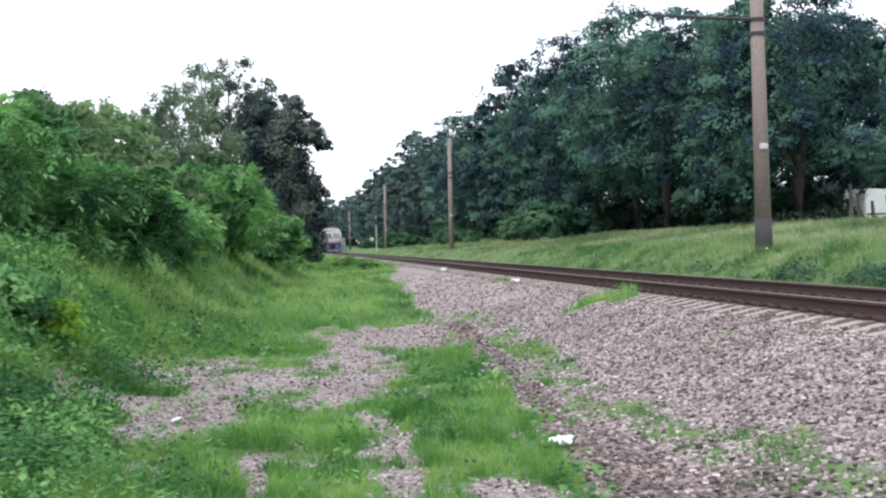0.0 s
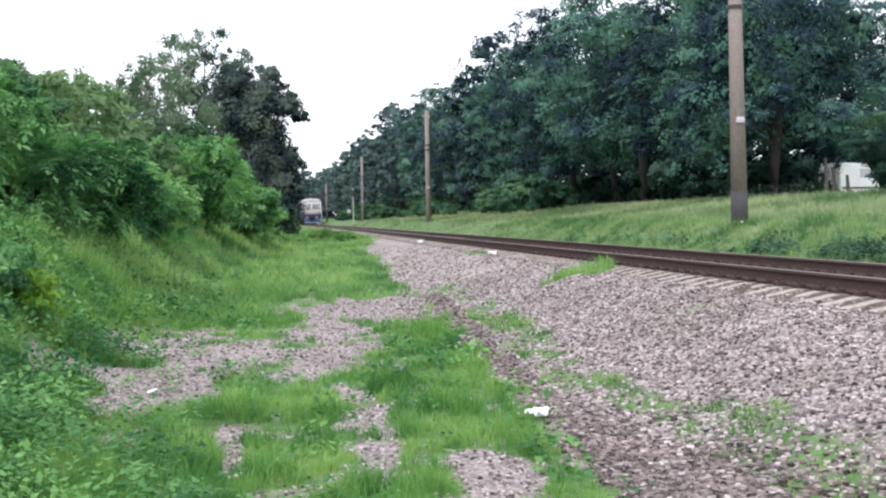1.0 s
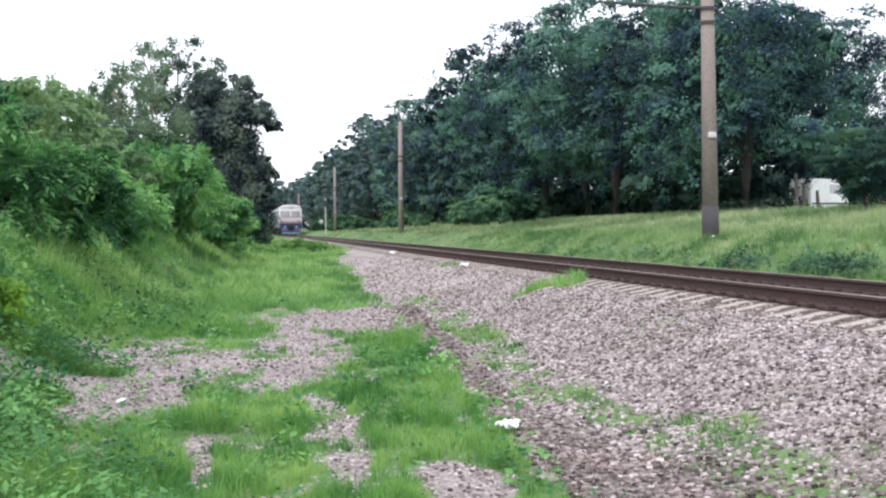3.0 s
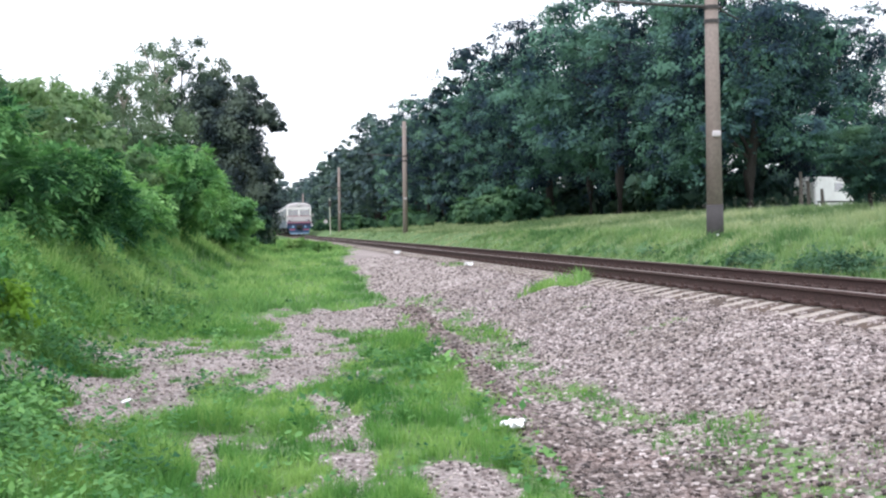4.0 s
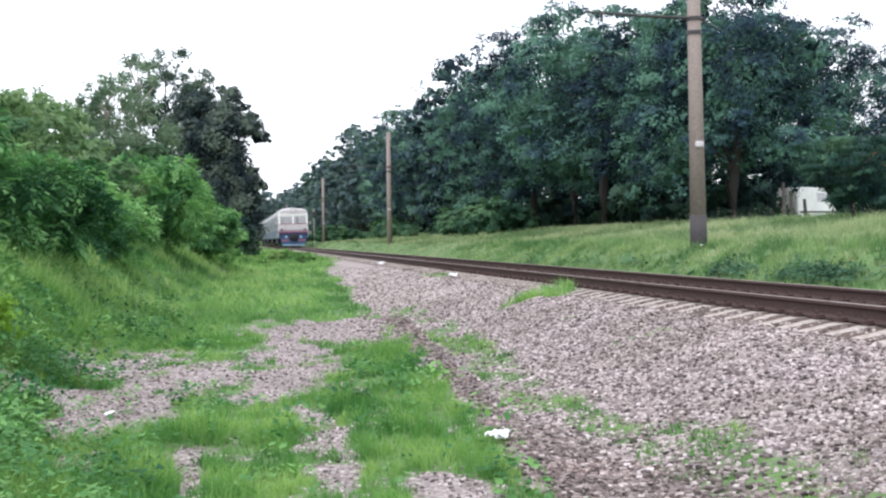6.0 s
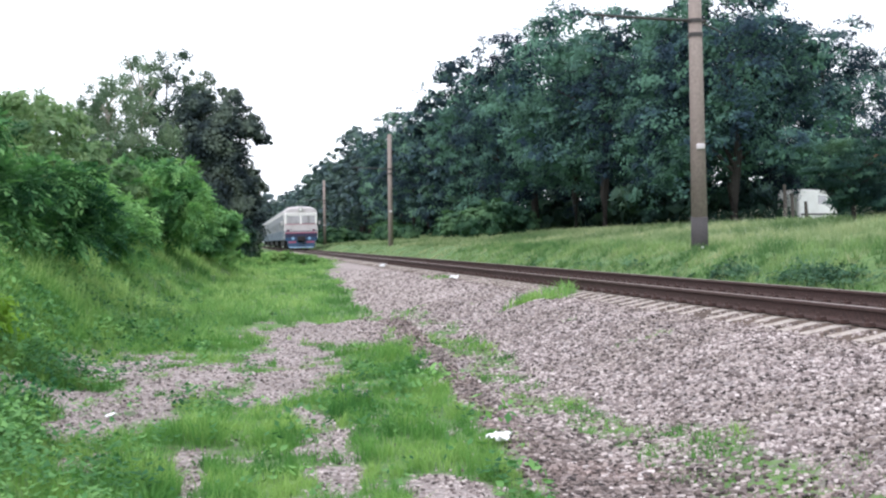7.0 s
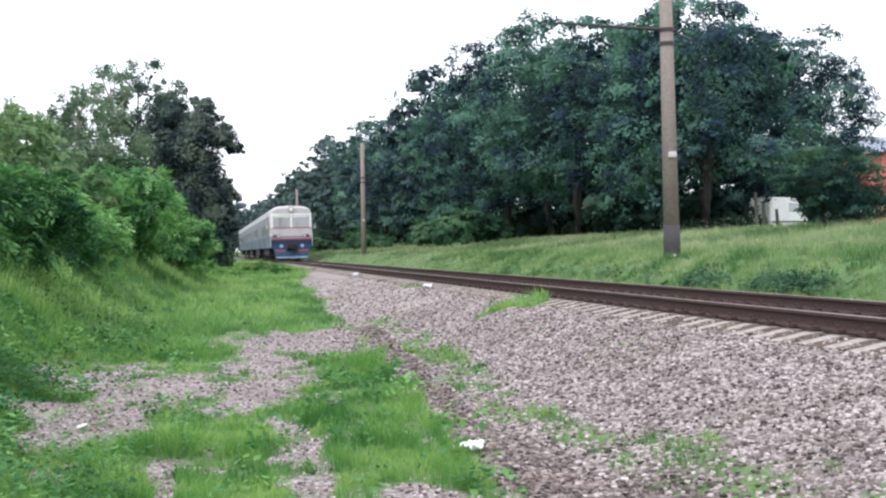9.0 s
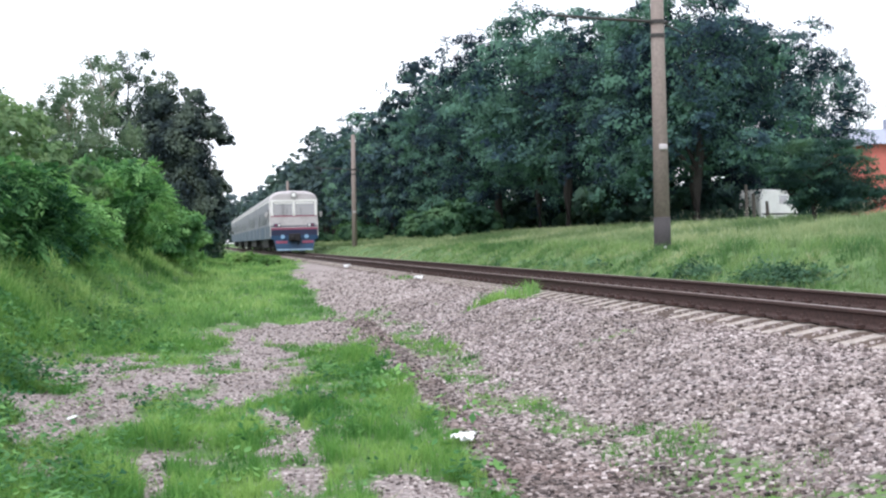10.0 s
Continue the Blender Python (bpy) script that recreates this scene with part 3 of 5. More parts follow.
def cab_front(body):
    f = -0.012
    W = HW - 0.06
    # white mask round the windscreens
    bm = bmesh.new()
    add_box(bm, -W + 0.02, W - 0.02, f - 0.03, f + 0.03, 3.74, 3.9, 0.015)
    add_box(bm, -W + 0.02, -W + 0.2, f - 0.03, f + 0.03, 2.72, 3.74, 0.015)
    add_box(bm, W - 0.2, W - 0.02, f - 0.03, f + 0.03, 2.72, 3.74, 0.015)
    add_box(bm, -0.09, 0.09, f - 0.03, f + 0.03, 2.72, 3.74, 0.015)
    part("windscreen_frame", bm, M_WHITE, body, "white windscreen surround")
    part("front_panel", box(-W + 0.01, W - 0.01, f - 0.006, f + 0.02, 2.02, 2.7, 0.004), M_CREAM, body, "pale grey painted front panel")
    part("brow_panel", box(-W + 0.25, W - 0.25, f - 0.006, f + 0.02, 3.91, 4.12, 0.004), M_CREAM, body)
    for s in (-1, 1):
        a, b = sorted((s * 0.10, s * (W - 0.21)))
        part("windscreen", box(a, b, f - 0.012, f + 0.02, 2.76, 3.72, 0.004), M_GLASS, body, "grey windscreen reflecting bright sky")
        part("wiper", box(s * 0.5 - 0.015, s * 0.5 + 0.015, f - 0.035, f - 0.012, 2.76, 3.3), M_BLACK, body)
        part("sun_visor", box(a + 0.05, b - 0.05, f - 0.02, f - 0.012, 3.6, 3.7), M_WHITE, body)
        # marker lamp cluster with dark housing
        lamp = part("lamp_housing", box(s * 1.22 - 0.26, s * 1.22 + 0.26, f - 0.06, f + 0.02, 1.9, 2.16, 0.03), M_DEEP, body, "dark lamp housing")
        part("lamp", tube([(s * 1.1, f - 0.1, 2.04), (s * 1.1, f - 0.05, 2.04)], [0.085, 0.085], 14), M_LENS, lamp)
        part("tail_lamp", tube([(s * 1.33, f - 0.1, 2.04), (s * 1.33, f - 0.05, 2.04)], [0.07, 0.07], 14), M_RED, lamp)
        # mirrors
        bm = bmesh.new()
        add_box(bm, s * 1.98 - 0.11, s * 1.98 + 0.11, 0.35, 0.41, 2.62, 3.02, 0.03)
        add_tube(bm, [(s * 1.7, 0.5, 3.0), (s * 1.98, 0.4, 2.95)], [0.018, 0.018], 6)
        part("mirror", bm, M_ROOF, body, "pale side mirror")
        part("cab_window", box(s * HW - 0.03, s * HW + 0.012, 0.7, 1.4, 2.3, 3.2, 0.004), M_BLACK, body, "dark open cab side window")
        part("cab_door", box(s * HW - 0.02, s * HW + 0.008, 1.75, 2.45, ZS + 0.02, 3.15, 0.004), M_SIDE, body)
        # buffers
        bm = bmesh.new()
        add_tube(bm, [(s * 0.86, 0.1, 1.2), (s * 0.86, -0.22, 1.2)], [0.1, 0.09], 14)
        add_tube(bm, [(s * 0.86, -0.2, 1.2), (s * 0.86, -0.26, 1.2)], [0.15, 0.15], 18)
        part("buffer", bm, plain("pale_blue_paint", (0.25, 0.42, 0.62), 0.5), body, "pale blue buffer")
    part("stripe_under_windows", box(-W, W, f - 0.012, f + 0.02, 2.66, 2.74, 0.004), M_RED, body, "thin dark red stripe")
    part("red_band", box(-W - 0.02, W + 0.02, f - 0.04, f + 0.03, 1.72, 1.86, 0.01), M_RED, body, "faded red front band")
    part("blue_band", box(-W - 0.02, W + 0.02, f - 0.036, f + 0.03, 1.30, 1.715, 0.01), M_DEEP, body, "dark blue front band")
    part("white_line", box(-W - 0.02, W + 0.02, f - 0.045, f + 0.03, 1.855, 1.9, 0.005), M_CREAM, body)
    bm = bmesh.new()
    add_box(bm, -W, W, f - 0.03, 0.3, 1.0, 1.3, 0.02)
    part("headstock", bm, M_BLUE, body, "blue headstock")
    # plough-like apron
    bm = bmesh.new()
    prof = [(-1.5, 1.0), (1.5, 1.0), (1.32, 0.22), (-1.32, 0.22)]
    a = [bm.verts.new((x, -0.1 - (1 - z) * 0.15, z)) for x, z in prof]
    b = [bm.verts.new((x, 0.0, z)) for x, z in prof]
    for i in range(4):
        bm.faces.new((a[i], a[(i + 1) % 4], b[(i + 1) % 4], b[i]))
    bm.faces.new(a[::-1])
    bm.faces.new(b)
    bmesh.ops.recalc_face_normals(bm, faces=bm.faces)
    part("apron", bm, M_BLUE, body, "bright blue track-clearing apron")
    part("apron_edge", box(-1.3, 1.3, -0.25, -0.2, 0.2, 0.3, 0.01), plain("pale_blue_edge", (0.35, 0.5, 0.66), 0.5), body)
    for s in (-1, 1):
        part("apron_stripe", box(s * 0.95 - 0.42, s * 0.95 + 0.42, -0.16, -0.1, 0.72, 0.9, 0.01), M_RED, body, "faded red stripe")
    bm = bmesh.new()
    add_box(bm, -0.42, 0.42, -0.5, 0.1, 0.86, 1.42, 0.06)
    add_box(bm, -0.42, -0.05, -0.75, -0.4, 0.95, 1.25, 0.05)
    add_tube(bm, [(0.2, -0.2, 1.0), (0.3, -0.4, 0.75), (0.2, -0.3, 0.65)], [0.04, 0.04, 0.04], 8)
    part("coupler", bm, M_BLACK, body, "black automatic coupler")
    bm = bmesh.new()
    add_tube(bm, [(0, 0.25, 4.24), (0, -0.12, 4.24)], [0.27, 0.25], 22)
    light = part("headlight", bm, M_ROOF, body, "round headlight on roof edge")
    part("headlight_lens", tube([(0, -0.115, 4.24), (0, -0.145, 4.24)], [0.15, 0.13], 22), M_LENS, light)
    for s in (-1, 1):
        part("handrail", tube([(s * (W + 0.02), f - 0.07, 1.2), (s * (W + 0.02), f - 0.07, 2.3)], [0.017, 0.017], 6), M_WHITE, body)
        part("step", box(s * 1.5 - 0.16, s * 1.5 + 0.16, 0.2, 0.5, 0.5, 0.54), M_BLACK, body)


lead = carriage(0.0, True)
cab_front(lead)
for k in range(1, 5):
    carriage(k * (CAR + GAP), False)


# ---- plants ----
def limbs(rng, h, spread, r0, n, fork=0.35, straight=False):
    """Trunk and limbs as tapered tubes."""
    bm = bmesh.new()
    pts = [(0, 0, -0.4)]
    for k in range(1, 6):
        w = 0.0 if straight else 0.05 * spread
        pts.append((rng.uniform(-w, w), rng.uniform(-w, w), h * 0.85 * k / 5))
    add_tube(bm, pts, [r0 * (1 - 0.15 * i) for i in range(6)], 8, False)
    for k in range(n):
        z0 = h * rng.uniform(fork, 0.75)
        a = rng.uniform(0, 2 * math.pi)
        r = spread * rng.uniform(0.5, 0.85)
        z1 = z0 + h * rng.uniform(0.08, 0.25)
        mid = (0.5 * r * math.cos(a), 0.5 * r * math.sin(a), z0 + (z1 - z0) * 0.6)
        add_tube(bm, [(0, 0, z0), mid, (r * math.cos(a), r * math.sin(a), z1)], [r0 * 0.4, r0 * 0.25, r0 * 0.08], 6, False)
    return bm


def leaf_cloud(rng, lumps, n, size, aspect=0.55, droop=0.3, clump=26, shell_bias=0.55, clump_r=0.16, dome=0.0):
    """Leaves in clumps spread through lumps (x, y, z, rx, ry, rz); each leaf a folded blade of two triangles."""
    lumps = np.array(lumps)
    vol = lumps[:, 3] * lumps[:, 4] * lumps[:, 5]
    wgt = vol ** 0.72
    nc = n // clump
    which = rng.choice(len(lumps), nc, p=wgt / wgt.sum())
    d = rng.normal(size=(nc, 3))
    d /= np.linalg.norm(d, axis=1)[:, None]
    if dome:
        axis_out = lumps[which][:, :3] * np.array([1, 1, 0])
        axis_out /= np.linalg.norm(axis_out, axis=1)[:, None] + 0.3
        d = d + dome * (0.7 * axis_out + np.array([0, 0, 0.8]))
        d /= np.linalg.norm(d, axis=1)[:, None]
    rad = shell_bias + (1.06 - shell_bias) * rng.random(nc) ** 0.6
    L = lumps[which]
    centre = L[:, :3] + d * rad[:, None] * L[:, 3:]
    cr = clump_r * L[:, 3:].mean(1)
    c = np.repeat(centre, clump, 0)
    off = rng.normal(size=(nc * clump, 3)) * np.repeat(cr, clump)[:, None] * np.array([1, 1, 0.65])
    p = c + off
    out = np.repeat(d, clump, 0) * 1.5 + rng.normal(size=p.shape) * 0.5 + np.array([0, 0, 0.5])
    out /= np.linalg.norm(out, axis=1)[:, None]
    ax = rng.normal(size=p.shape) + np.array([0, 0, -droop])
    ax -= out * (ax * out).sum(1)[:, None]
    ax /= np.linalg.norm(ax, axis=1)[:, None]
    side = np.cross(out, ax)
    s = size * rng.uniform(0.6, 1.35, len(p))[:, None]
    a, b = p - ax * s * 0.5, p + ax * s * 0.5
    mid = p - ax * s * 0.08 + out * s * 0.1
    l, r = mid + side * s * aspect * 0.5 - out * s * 0.16, mid - side * s * aspect * 0.5 - out * s * 0.16
    V = np.stack([a, l, b, r], 1).reshape(-1, 3)
    k = np.arange(len(p))[:, None] * 4
    F = np.concatenate([k + np.array([0, 1, 2]), k + np.array([0, 2, 3])], 1).reshape(-1, 3)
    return V, F


def pinnate_cloud(rng, lumps, n, size, dome=0.5, droop=0.6, **rest):
    """Long compound leaves, seven leaflets each, in whorls at the ends of shoots over the lumps."""
    lumps = np.array(lumps)
    wgt = (lumps[:, 3] * lumps[:, 4] * lumps[:, 5]) ** 0.7
    whorl, pairs = 6, 7
    nc = n // whorl
    L = lumps[rng.choice(len(lumps), nc, p=wgt / wgt.sum())]
    axis_out = L[:, :3] * np.array([1, 1, 0])
    axis_out /= np.linalg.norm(axis_out, axis=1)[:, None] + 0.3
    d = rng.normal(size=(nc, 3))
    d = d / np.linalg.norm(d, axis=1)[:, None] + dome * (0.8 * axis_out + np.array([0, 0, 0.6]))
    d /= np.linalg.norm(d, axis=1)[:, None]
    tips = L[:, :3] + d * (0.55 + 0.5 * rng.random(nc) ** 0.6)[:, None] * L[:, 3:]
    c, d = np.repeat(tips, whorl, 0), np.repeat(d, whorl, 0)
    m = len(c)
    way = d * 0.8 + rng.normal(size=(m, 3)) * 0.6 + np.array([0, 0, -0.15])
    way /= np.linalg.norm(way, axis=1)[:, None]
    side = np.cross(way, np.array([0, 0, 1.0]) + 0.25 * rng.normal(size=(m, 3)))
    side /= np.linalg.norm(side, axis=1)[:, None] + 1e-6
    top = np.cross(side, way)
    length = size * rng.uniform(0.7, 1.25, m)
    V = []
    for k in range(pairs):
        end = k == pairs - 1
        f = 1.0 if end else 0.35 + 0.5 * (k // 2) / 2
        hand = 0.0 if end else (1.0 if k % 2 else -1.0)
        at = c + way * (f * length)[:, None] - np.array([0, 0, 1.0]) * (droop * f * f * length * 0.5)[:, None]
        ax = way * (1.0 if end else 0.45) + side * hand * 0.85 - np.array([0, 0, 0.3 * droop])
        ax /= np.linalg.norm(ax, axis=1)[:, None]
        sd = np.cross(top, ax)
        s = (length * (0.5 if end else 0.44) * rng.uniform(0.8, 1.2, m))[:, None]
        tip, mid = at + ax * s - top * s * 0.12, at + ax * s * 0.45
        V.append(np.stack([at, mid + sd * s * 0.26, tip, mid - sd * s * 0.26], 1))
    V = np.stack(V, 1).reshape(-1, 3)
    k = np.arange(len(V) // 4)[:, None] * 4
    return V, np.concatenate([k + np.array([0, 1, 2]), k + np.array([0, 2, 3])], 1).reshape(-1, 3)


def plant(name, m, label, category, group, seed, lumps, n, size, leaf_mat, bark, h, spread, r0, nl, **kw):
    rng = np.random.default_rng(seed)
    random.seed(seed)
    t = thing(name, m, label, category, group)
    part("trunk" if r0 > 0.06 else "stem", limbs(random, h, spread, r0, nl, kw.pop("fork", 0.35)), bark, t)
    V, F = (pinnate_cloud if kw.pop("pinnate", False) else leaf_cloud)(rng, lumps, n, size, **kw)
    ob = new("crown", raw_mesh("crown", V, F, leaf_mat))
    ob.parent = t
    return t


def round_lumps(seed, n, h0, h1, w, size):
    """Boughs over the outside of a broad crown between heights h0 and h1, and a few inner masses."""
    r = random.Random(seed)
    out = []
    for k in range(n):
        u = (k + r.random()) / n
        z = h0 + (h1 - h0) * u
        prof = min(1.0, 0.62 + 1.1 * u) * max(0.0, 1 - max(0.0, (u - 0.42) / 0.62) ** 2.1) ** 0.5
        a = k * 2.399 + r.uniform(-0.4, 0.4)
        d = w * prof * r.uniform(0.62, 1.05)
        s = size * r.uniform(0.6, 1.35)
        out.append((d * math.cos(a), d * math.sin(a), z + r.uniform(-0.4, 0.4), s, s, s * r.uniform(0.5, 0.75)))
    for k in range(4):
        z = h0 + (h1 - h0) * (0.2 + 0.18 * k)
        out.append((0, 0, z, w * 0.6, w * 0.6, (h1 - h0) * 0.15))
    return out


# the tall oak wood beyond the track
GROUP_WOOD = "tall trees along the track"
wood, wood_far, wood_haze = [], [], []
for k, (h, w, seed) in enumerate(((9.6, 3.7, 11), (11.0, 3.9, 12), (11.2, 3.6, 13), (12.4, 3.8, 14))):
    # the two farther sets carry haze in their leaf colour
    for store, n, leaf, mat, y0 in ((wood, 27000, 0.185, M_OAK, 43.5), (wood_far, 8500, 0.29, M_THIN_HAZE, 96), (wood_haze, 5000, 0.45, M_HAZE, 180)):
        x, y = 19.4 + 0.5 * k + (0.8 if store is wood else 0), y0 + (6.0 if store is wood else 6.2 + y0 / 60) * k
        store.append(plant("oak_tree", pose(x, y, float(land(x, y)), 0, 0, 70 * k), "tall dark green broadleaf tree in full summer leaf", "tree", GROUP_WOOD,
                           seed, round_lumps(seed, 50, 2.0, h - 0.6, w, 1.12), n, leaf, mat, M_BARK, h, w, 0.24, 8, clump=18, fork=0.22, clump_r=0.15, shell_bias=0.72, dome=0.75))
rw = random.Random(5)
HEIGHTS = (9.6, 11.0, 11.2, 12.4)


def wood_scale(y, k):
    """Scale that brings tree k to the wood's height at y."""
    return float(np.interp(y, (43, 62, 72, 82, 96, 125, 200), (9.8, 11.2, 13.3, 12.9, 12.6, 13.3, 15.0))) / HEIGHTS[k % 4] * rw.uniform(0.9, 1.08)


y = 68.0
k = 0
while y < 560:
    if 93 < y < 118:
        y = 122.0
    if 177 < y < 208:
        y = 210.0
    s = wood_scale(y, k)
    x = 20.0 + rw.uniform(-1.6, 1.6)
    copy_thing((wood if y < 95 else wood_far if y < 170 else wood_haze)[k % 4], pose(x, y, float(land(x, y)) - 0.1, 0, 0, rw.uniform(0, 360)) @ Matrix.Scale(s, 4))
    y += rw.uniform(4.8, 6.6) * (1 + y / 300)
    k += 1
y = 64.0
while y < 240:
    s = wood_scale(y, k) * 1.04
    x = 27.5 + rw.uniform(-1.5, 1.5)
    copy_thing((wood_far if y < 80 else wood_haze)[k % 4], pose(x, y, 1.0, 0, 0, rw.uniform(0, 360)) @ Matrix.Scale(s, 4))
    y += rw.uniform(7, 10)
    k += 1
wood_lean = wood_far
FIRST = (9.2, 9.6, 10.2, 11.0)
for store in (wood_far, wood_haze):
    for k, t in enumerate(store):
        t.matrix_basis = t.matrix_basis @ Matrix.Scale(wood_scale(t.location.y, k), 4)
for k, t in enumerate(wood):
    t.matrix_basis = t.matrix_basis @ Matrix.Scale(FIRST[k] / HEIGHTS[k], 4)
wood[0].location = (19.7, 46.8, float(land(19.7, 46.8)))
copy_thing(wood[1], pose(27.8, 55.6, 0.95, 0, 0, 200) @ Matrix.Diagonal((0.95, 0.95, 1.02, 1)))
copy_thing(wood[2], pose(31.2, 60.2, 0.95, 0, 0, 120) @ Matrix.Diagonal((0.84, 0.84, 0.92, 1)))
# far end of the line: woods with bluish haze put into the leaf colour
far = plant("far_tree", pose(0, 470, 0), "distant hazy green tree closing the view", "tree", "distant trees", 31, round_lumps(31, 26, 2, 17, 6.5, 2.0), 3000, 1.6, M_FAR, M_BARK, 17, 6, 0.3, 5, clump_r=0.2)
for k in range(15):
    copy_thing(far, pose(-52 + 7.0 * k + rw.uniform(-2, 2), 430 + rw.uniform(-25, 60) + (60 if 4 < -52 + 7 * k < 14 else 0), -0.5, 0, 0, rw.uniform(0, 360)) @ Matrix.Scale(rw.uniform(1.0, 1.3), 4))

# undergrowth at the foot of the wood
shrub = plant("shrub", pose(16.0, 80, float(land(16.0, 80))), "leafy green shrub at foot of the tall trees", "bush", "shrubs at the wood's edge", 41,
              [(0, 0, 1.0, 1.3, 1.3, 1.0), (0.9, 0.4, 0.8, 0.9, 0.9, 0.8), (-0.8, -0.3, 0.9, 1.0, 1.0, 0.9), (0.1, 0.9, 1.6, 0.8, 0.8, 0.8)], 1700, 0.34, M_EDGE, M_BARK, 1.8, 1.2, 0.05, 5, fork=0.1)
# added to close gaps below the crowns; its dark leaves carry the shade
deep_shrub = plant("shrub", pose(27.5, 63, 0.9), "dark shrub added among the tall trees, shade put into leaf colour", "bush", "shrubs in the wood's shade", 42,
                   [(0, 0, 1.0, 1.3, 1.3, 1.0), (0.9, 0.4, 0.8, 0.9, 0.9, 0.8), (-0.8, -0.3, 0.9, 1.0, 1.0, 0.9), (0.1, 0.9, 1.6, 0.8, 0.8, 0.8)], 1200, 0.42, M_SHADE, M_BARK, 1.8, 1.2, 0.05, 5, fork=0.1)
y = 72.0
while y < 260:
    x = 16.8 + rw.uniform(-0.9, 1.6) - 3.0 * float(step(70, 130, y))
    s = rw.uniform(0.45, 1.1)
    copy_thing(shrub, pose(x, y, float(land(x, y)) - 0.1, 0, 0, rw.uniform(0, 360)) @ Matrix.Scale(s, 4))
    y += rw.uniform(2.2, 4.6) * (1 + y / 160)

# more added dark shrubs behind the front row, for the wood's deep shade
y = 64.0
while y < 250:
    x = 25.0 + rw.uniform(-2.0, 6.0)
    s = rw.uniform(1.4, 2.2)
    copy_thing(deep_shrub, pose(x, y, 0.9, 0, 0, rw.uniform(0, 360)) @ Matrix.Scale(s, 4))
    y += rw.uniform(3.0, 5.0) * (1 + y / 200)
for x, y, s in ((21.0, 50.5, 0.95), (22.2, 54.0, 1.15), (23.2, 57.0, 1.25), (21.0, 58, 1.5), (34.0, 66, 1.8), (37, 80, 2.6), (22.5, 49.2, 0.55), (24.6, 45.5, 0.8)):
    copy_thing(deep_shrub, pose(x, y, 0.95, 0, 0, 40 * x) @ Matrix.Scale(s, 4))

# the low spreading tree near the meadow's edge
tiers = [(0.7, 0.2, 0.7, 0.9, 0.9, 0.6), (-0.2, 0.3, 1.25, 0.8, 0.7, 0.35), (0.9, 0.3, 1.0, 1.0, 0.8, 0.5), (1.7, 0.2, 0.8, 0.8, 0.7, 0.5), (0.4, 0.3, 1.6, 0.9, 0.7, 0.35)]
r_tier = random.Random(51)
for k in range(34):
    u = k / 33
    a, reach = k * 2.399, (2.1 - 1.0 * u) * r_tier.uniform(0.55, 1.0)
    if math.cos(a) < 0 and u < 0.4:
        reach *= 0.35
    tiers.append((1.1 * reach * math.cos(a) + 0.15, 0.8 * reach * math.sin(a), 0.45 + 1.95 * u + r_tier.uniform(-0.12, 0.12), r_tier.uniform(0.4, 0.7), r_tier.uniform(0.35, 0.6), r_tier.uniform(0.07, 0.13)))
plant("spreading_tree", pose(17.75, 33.5, float(land(17.75, 33.5))), "low dark tree with flat layered spreading branches", "tree", "", 51, tiers,
      30000, 0.10, M_LAYER, M_BARK, 2.0, 1.6, 0.09, 12, aspect=0.4, shell_bias=0.3, clump=14, clump_r=0.14)

# bank of bushes and trees on the near side
G_BUSH = "bushes along the bank"


def bush(x, y, h, w, mat, seed, n, leaf, label, dz=0.0, pinnate=False, **kw):
    r = random.Random(seed)
    lumps = [(0, 0, h * 0.42, w * 0.6, w * 0.6, h * 0.36)]
    nb = 34
    for k in range(nb):
        u = (k + r.random()) / nb
        a = k * 2.399 + r.uniform(-0.5, 0.5)
        prof = (0.75 + 0.5 * u if u < 0.5 else 1.0) * max(0.05, 1 - max(0, (u - 0.4) / 0.65) ** 2) ** 0.5
        d = w * prof * r.uniform(0.6, 1.12)
        s = (0.22 + 0.17 * w) * r.uniform(0.55, 1.25)
        lumps.append((d * math.cos(a), d * math.sin(a), h * ((0.2 if pinnate else 0.1) + (0.78 if pinnate else 0.88) * u), s, s, s * 0.5))
    kw.setdefault("clump", 16)
    kw.update(dome=0.5, shell_bias=0.7, clump_r=0.2, pinnate=pinnate)
    return plant("bush", pose(x, y, float(land(x, y)) - 0.05 + dz), label, "bush", G_BUSH, seed, lumps, n, leaf, mat, M_BARK, h * 0.9, w * 0.9, 0.05, 9, fork=0.1, **kw)


bush(-5.2, 20.6, 2.75, 1.9, M_FRESH, 61, 4000, 0.27, "large fresh green ash-leaved bush on grassy bank", dz=-0.35, droop=0.9, pinnate=True)
bush(-3.75, 23.2, 1.65, 1.35, M_FRESH, 62, 2800, 0.24, "low green leafy bush at foot of bank", dz=-0.12, droop=0.9, pinnate=True)
bush(-7.3, 21.8, 2.9, 2.1, M_FRESH, 63, 3200, 0.27, "large fresh green bush on grassy bank", dz=-0.4, droop=0.9, pinnate=True)
bush(-3.1, 29.5, 1.35, 1.0, M_FRESH, 311, 1500, 0.24, "low fresh green leafy bush on the bank", dz=0.0, droop=0.9, pinnate=True)
bush(-5.2, 29.0, 3.4, 1.9, M_DULL, 64, 10000, 0.17, "dull green dense bush behind bank")
bush(-7.4, 29.5, 4.3, 2.2, M_DULL, 65, 9500, 0.2, "dull green dense tall bush behind bank")
bush(-4.2, 35.0, 2.9, 1.7, M_DULL, 66, 8500, 0.18, "dull green dense bush behind bank")
bush(-2.3, 38.5, 2.75, 1.55, M_FRESH, 67, 2800, 0.28, "fresh green rounded bush beside verge", pinnate=True)
bush(-1.15, 44.5, 1.9, 1.25, M_FRESH, 68, 11000, 0.17, "fresh green low bush beside verge", dz=-0.1)
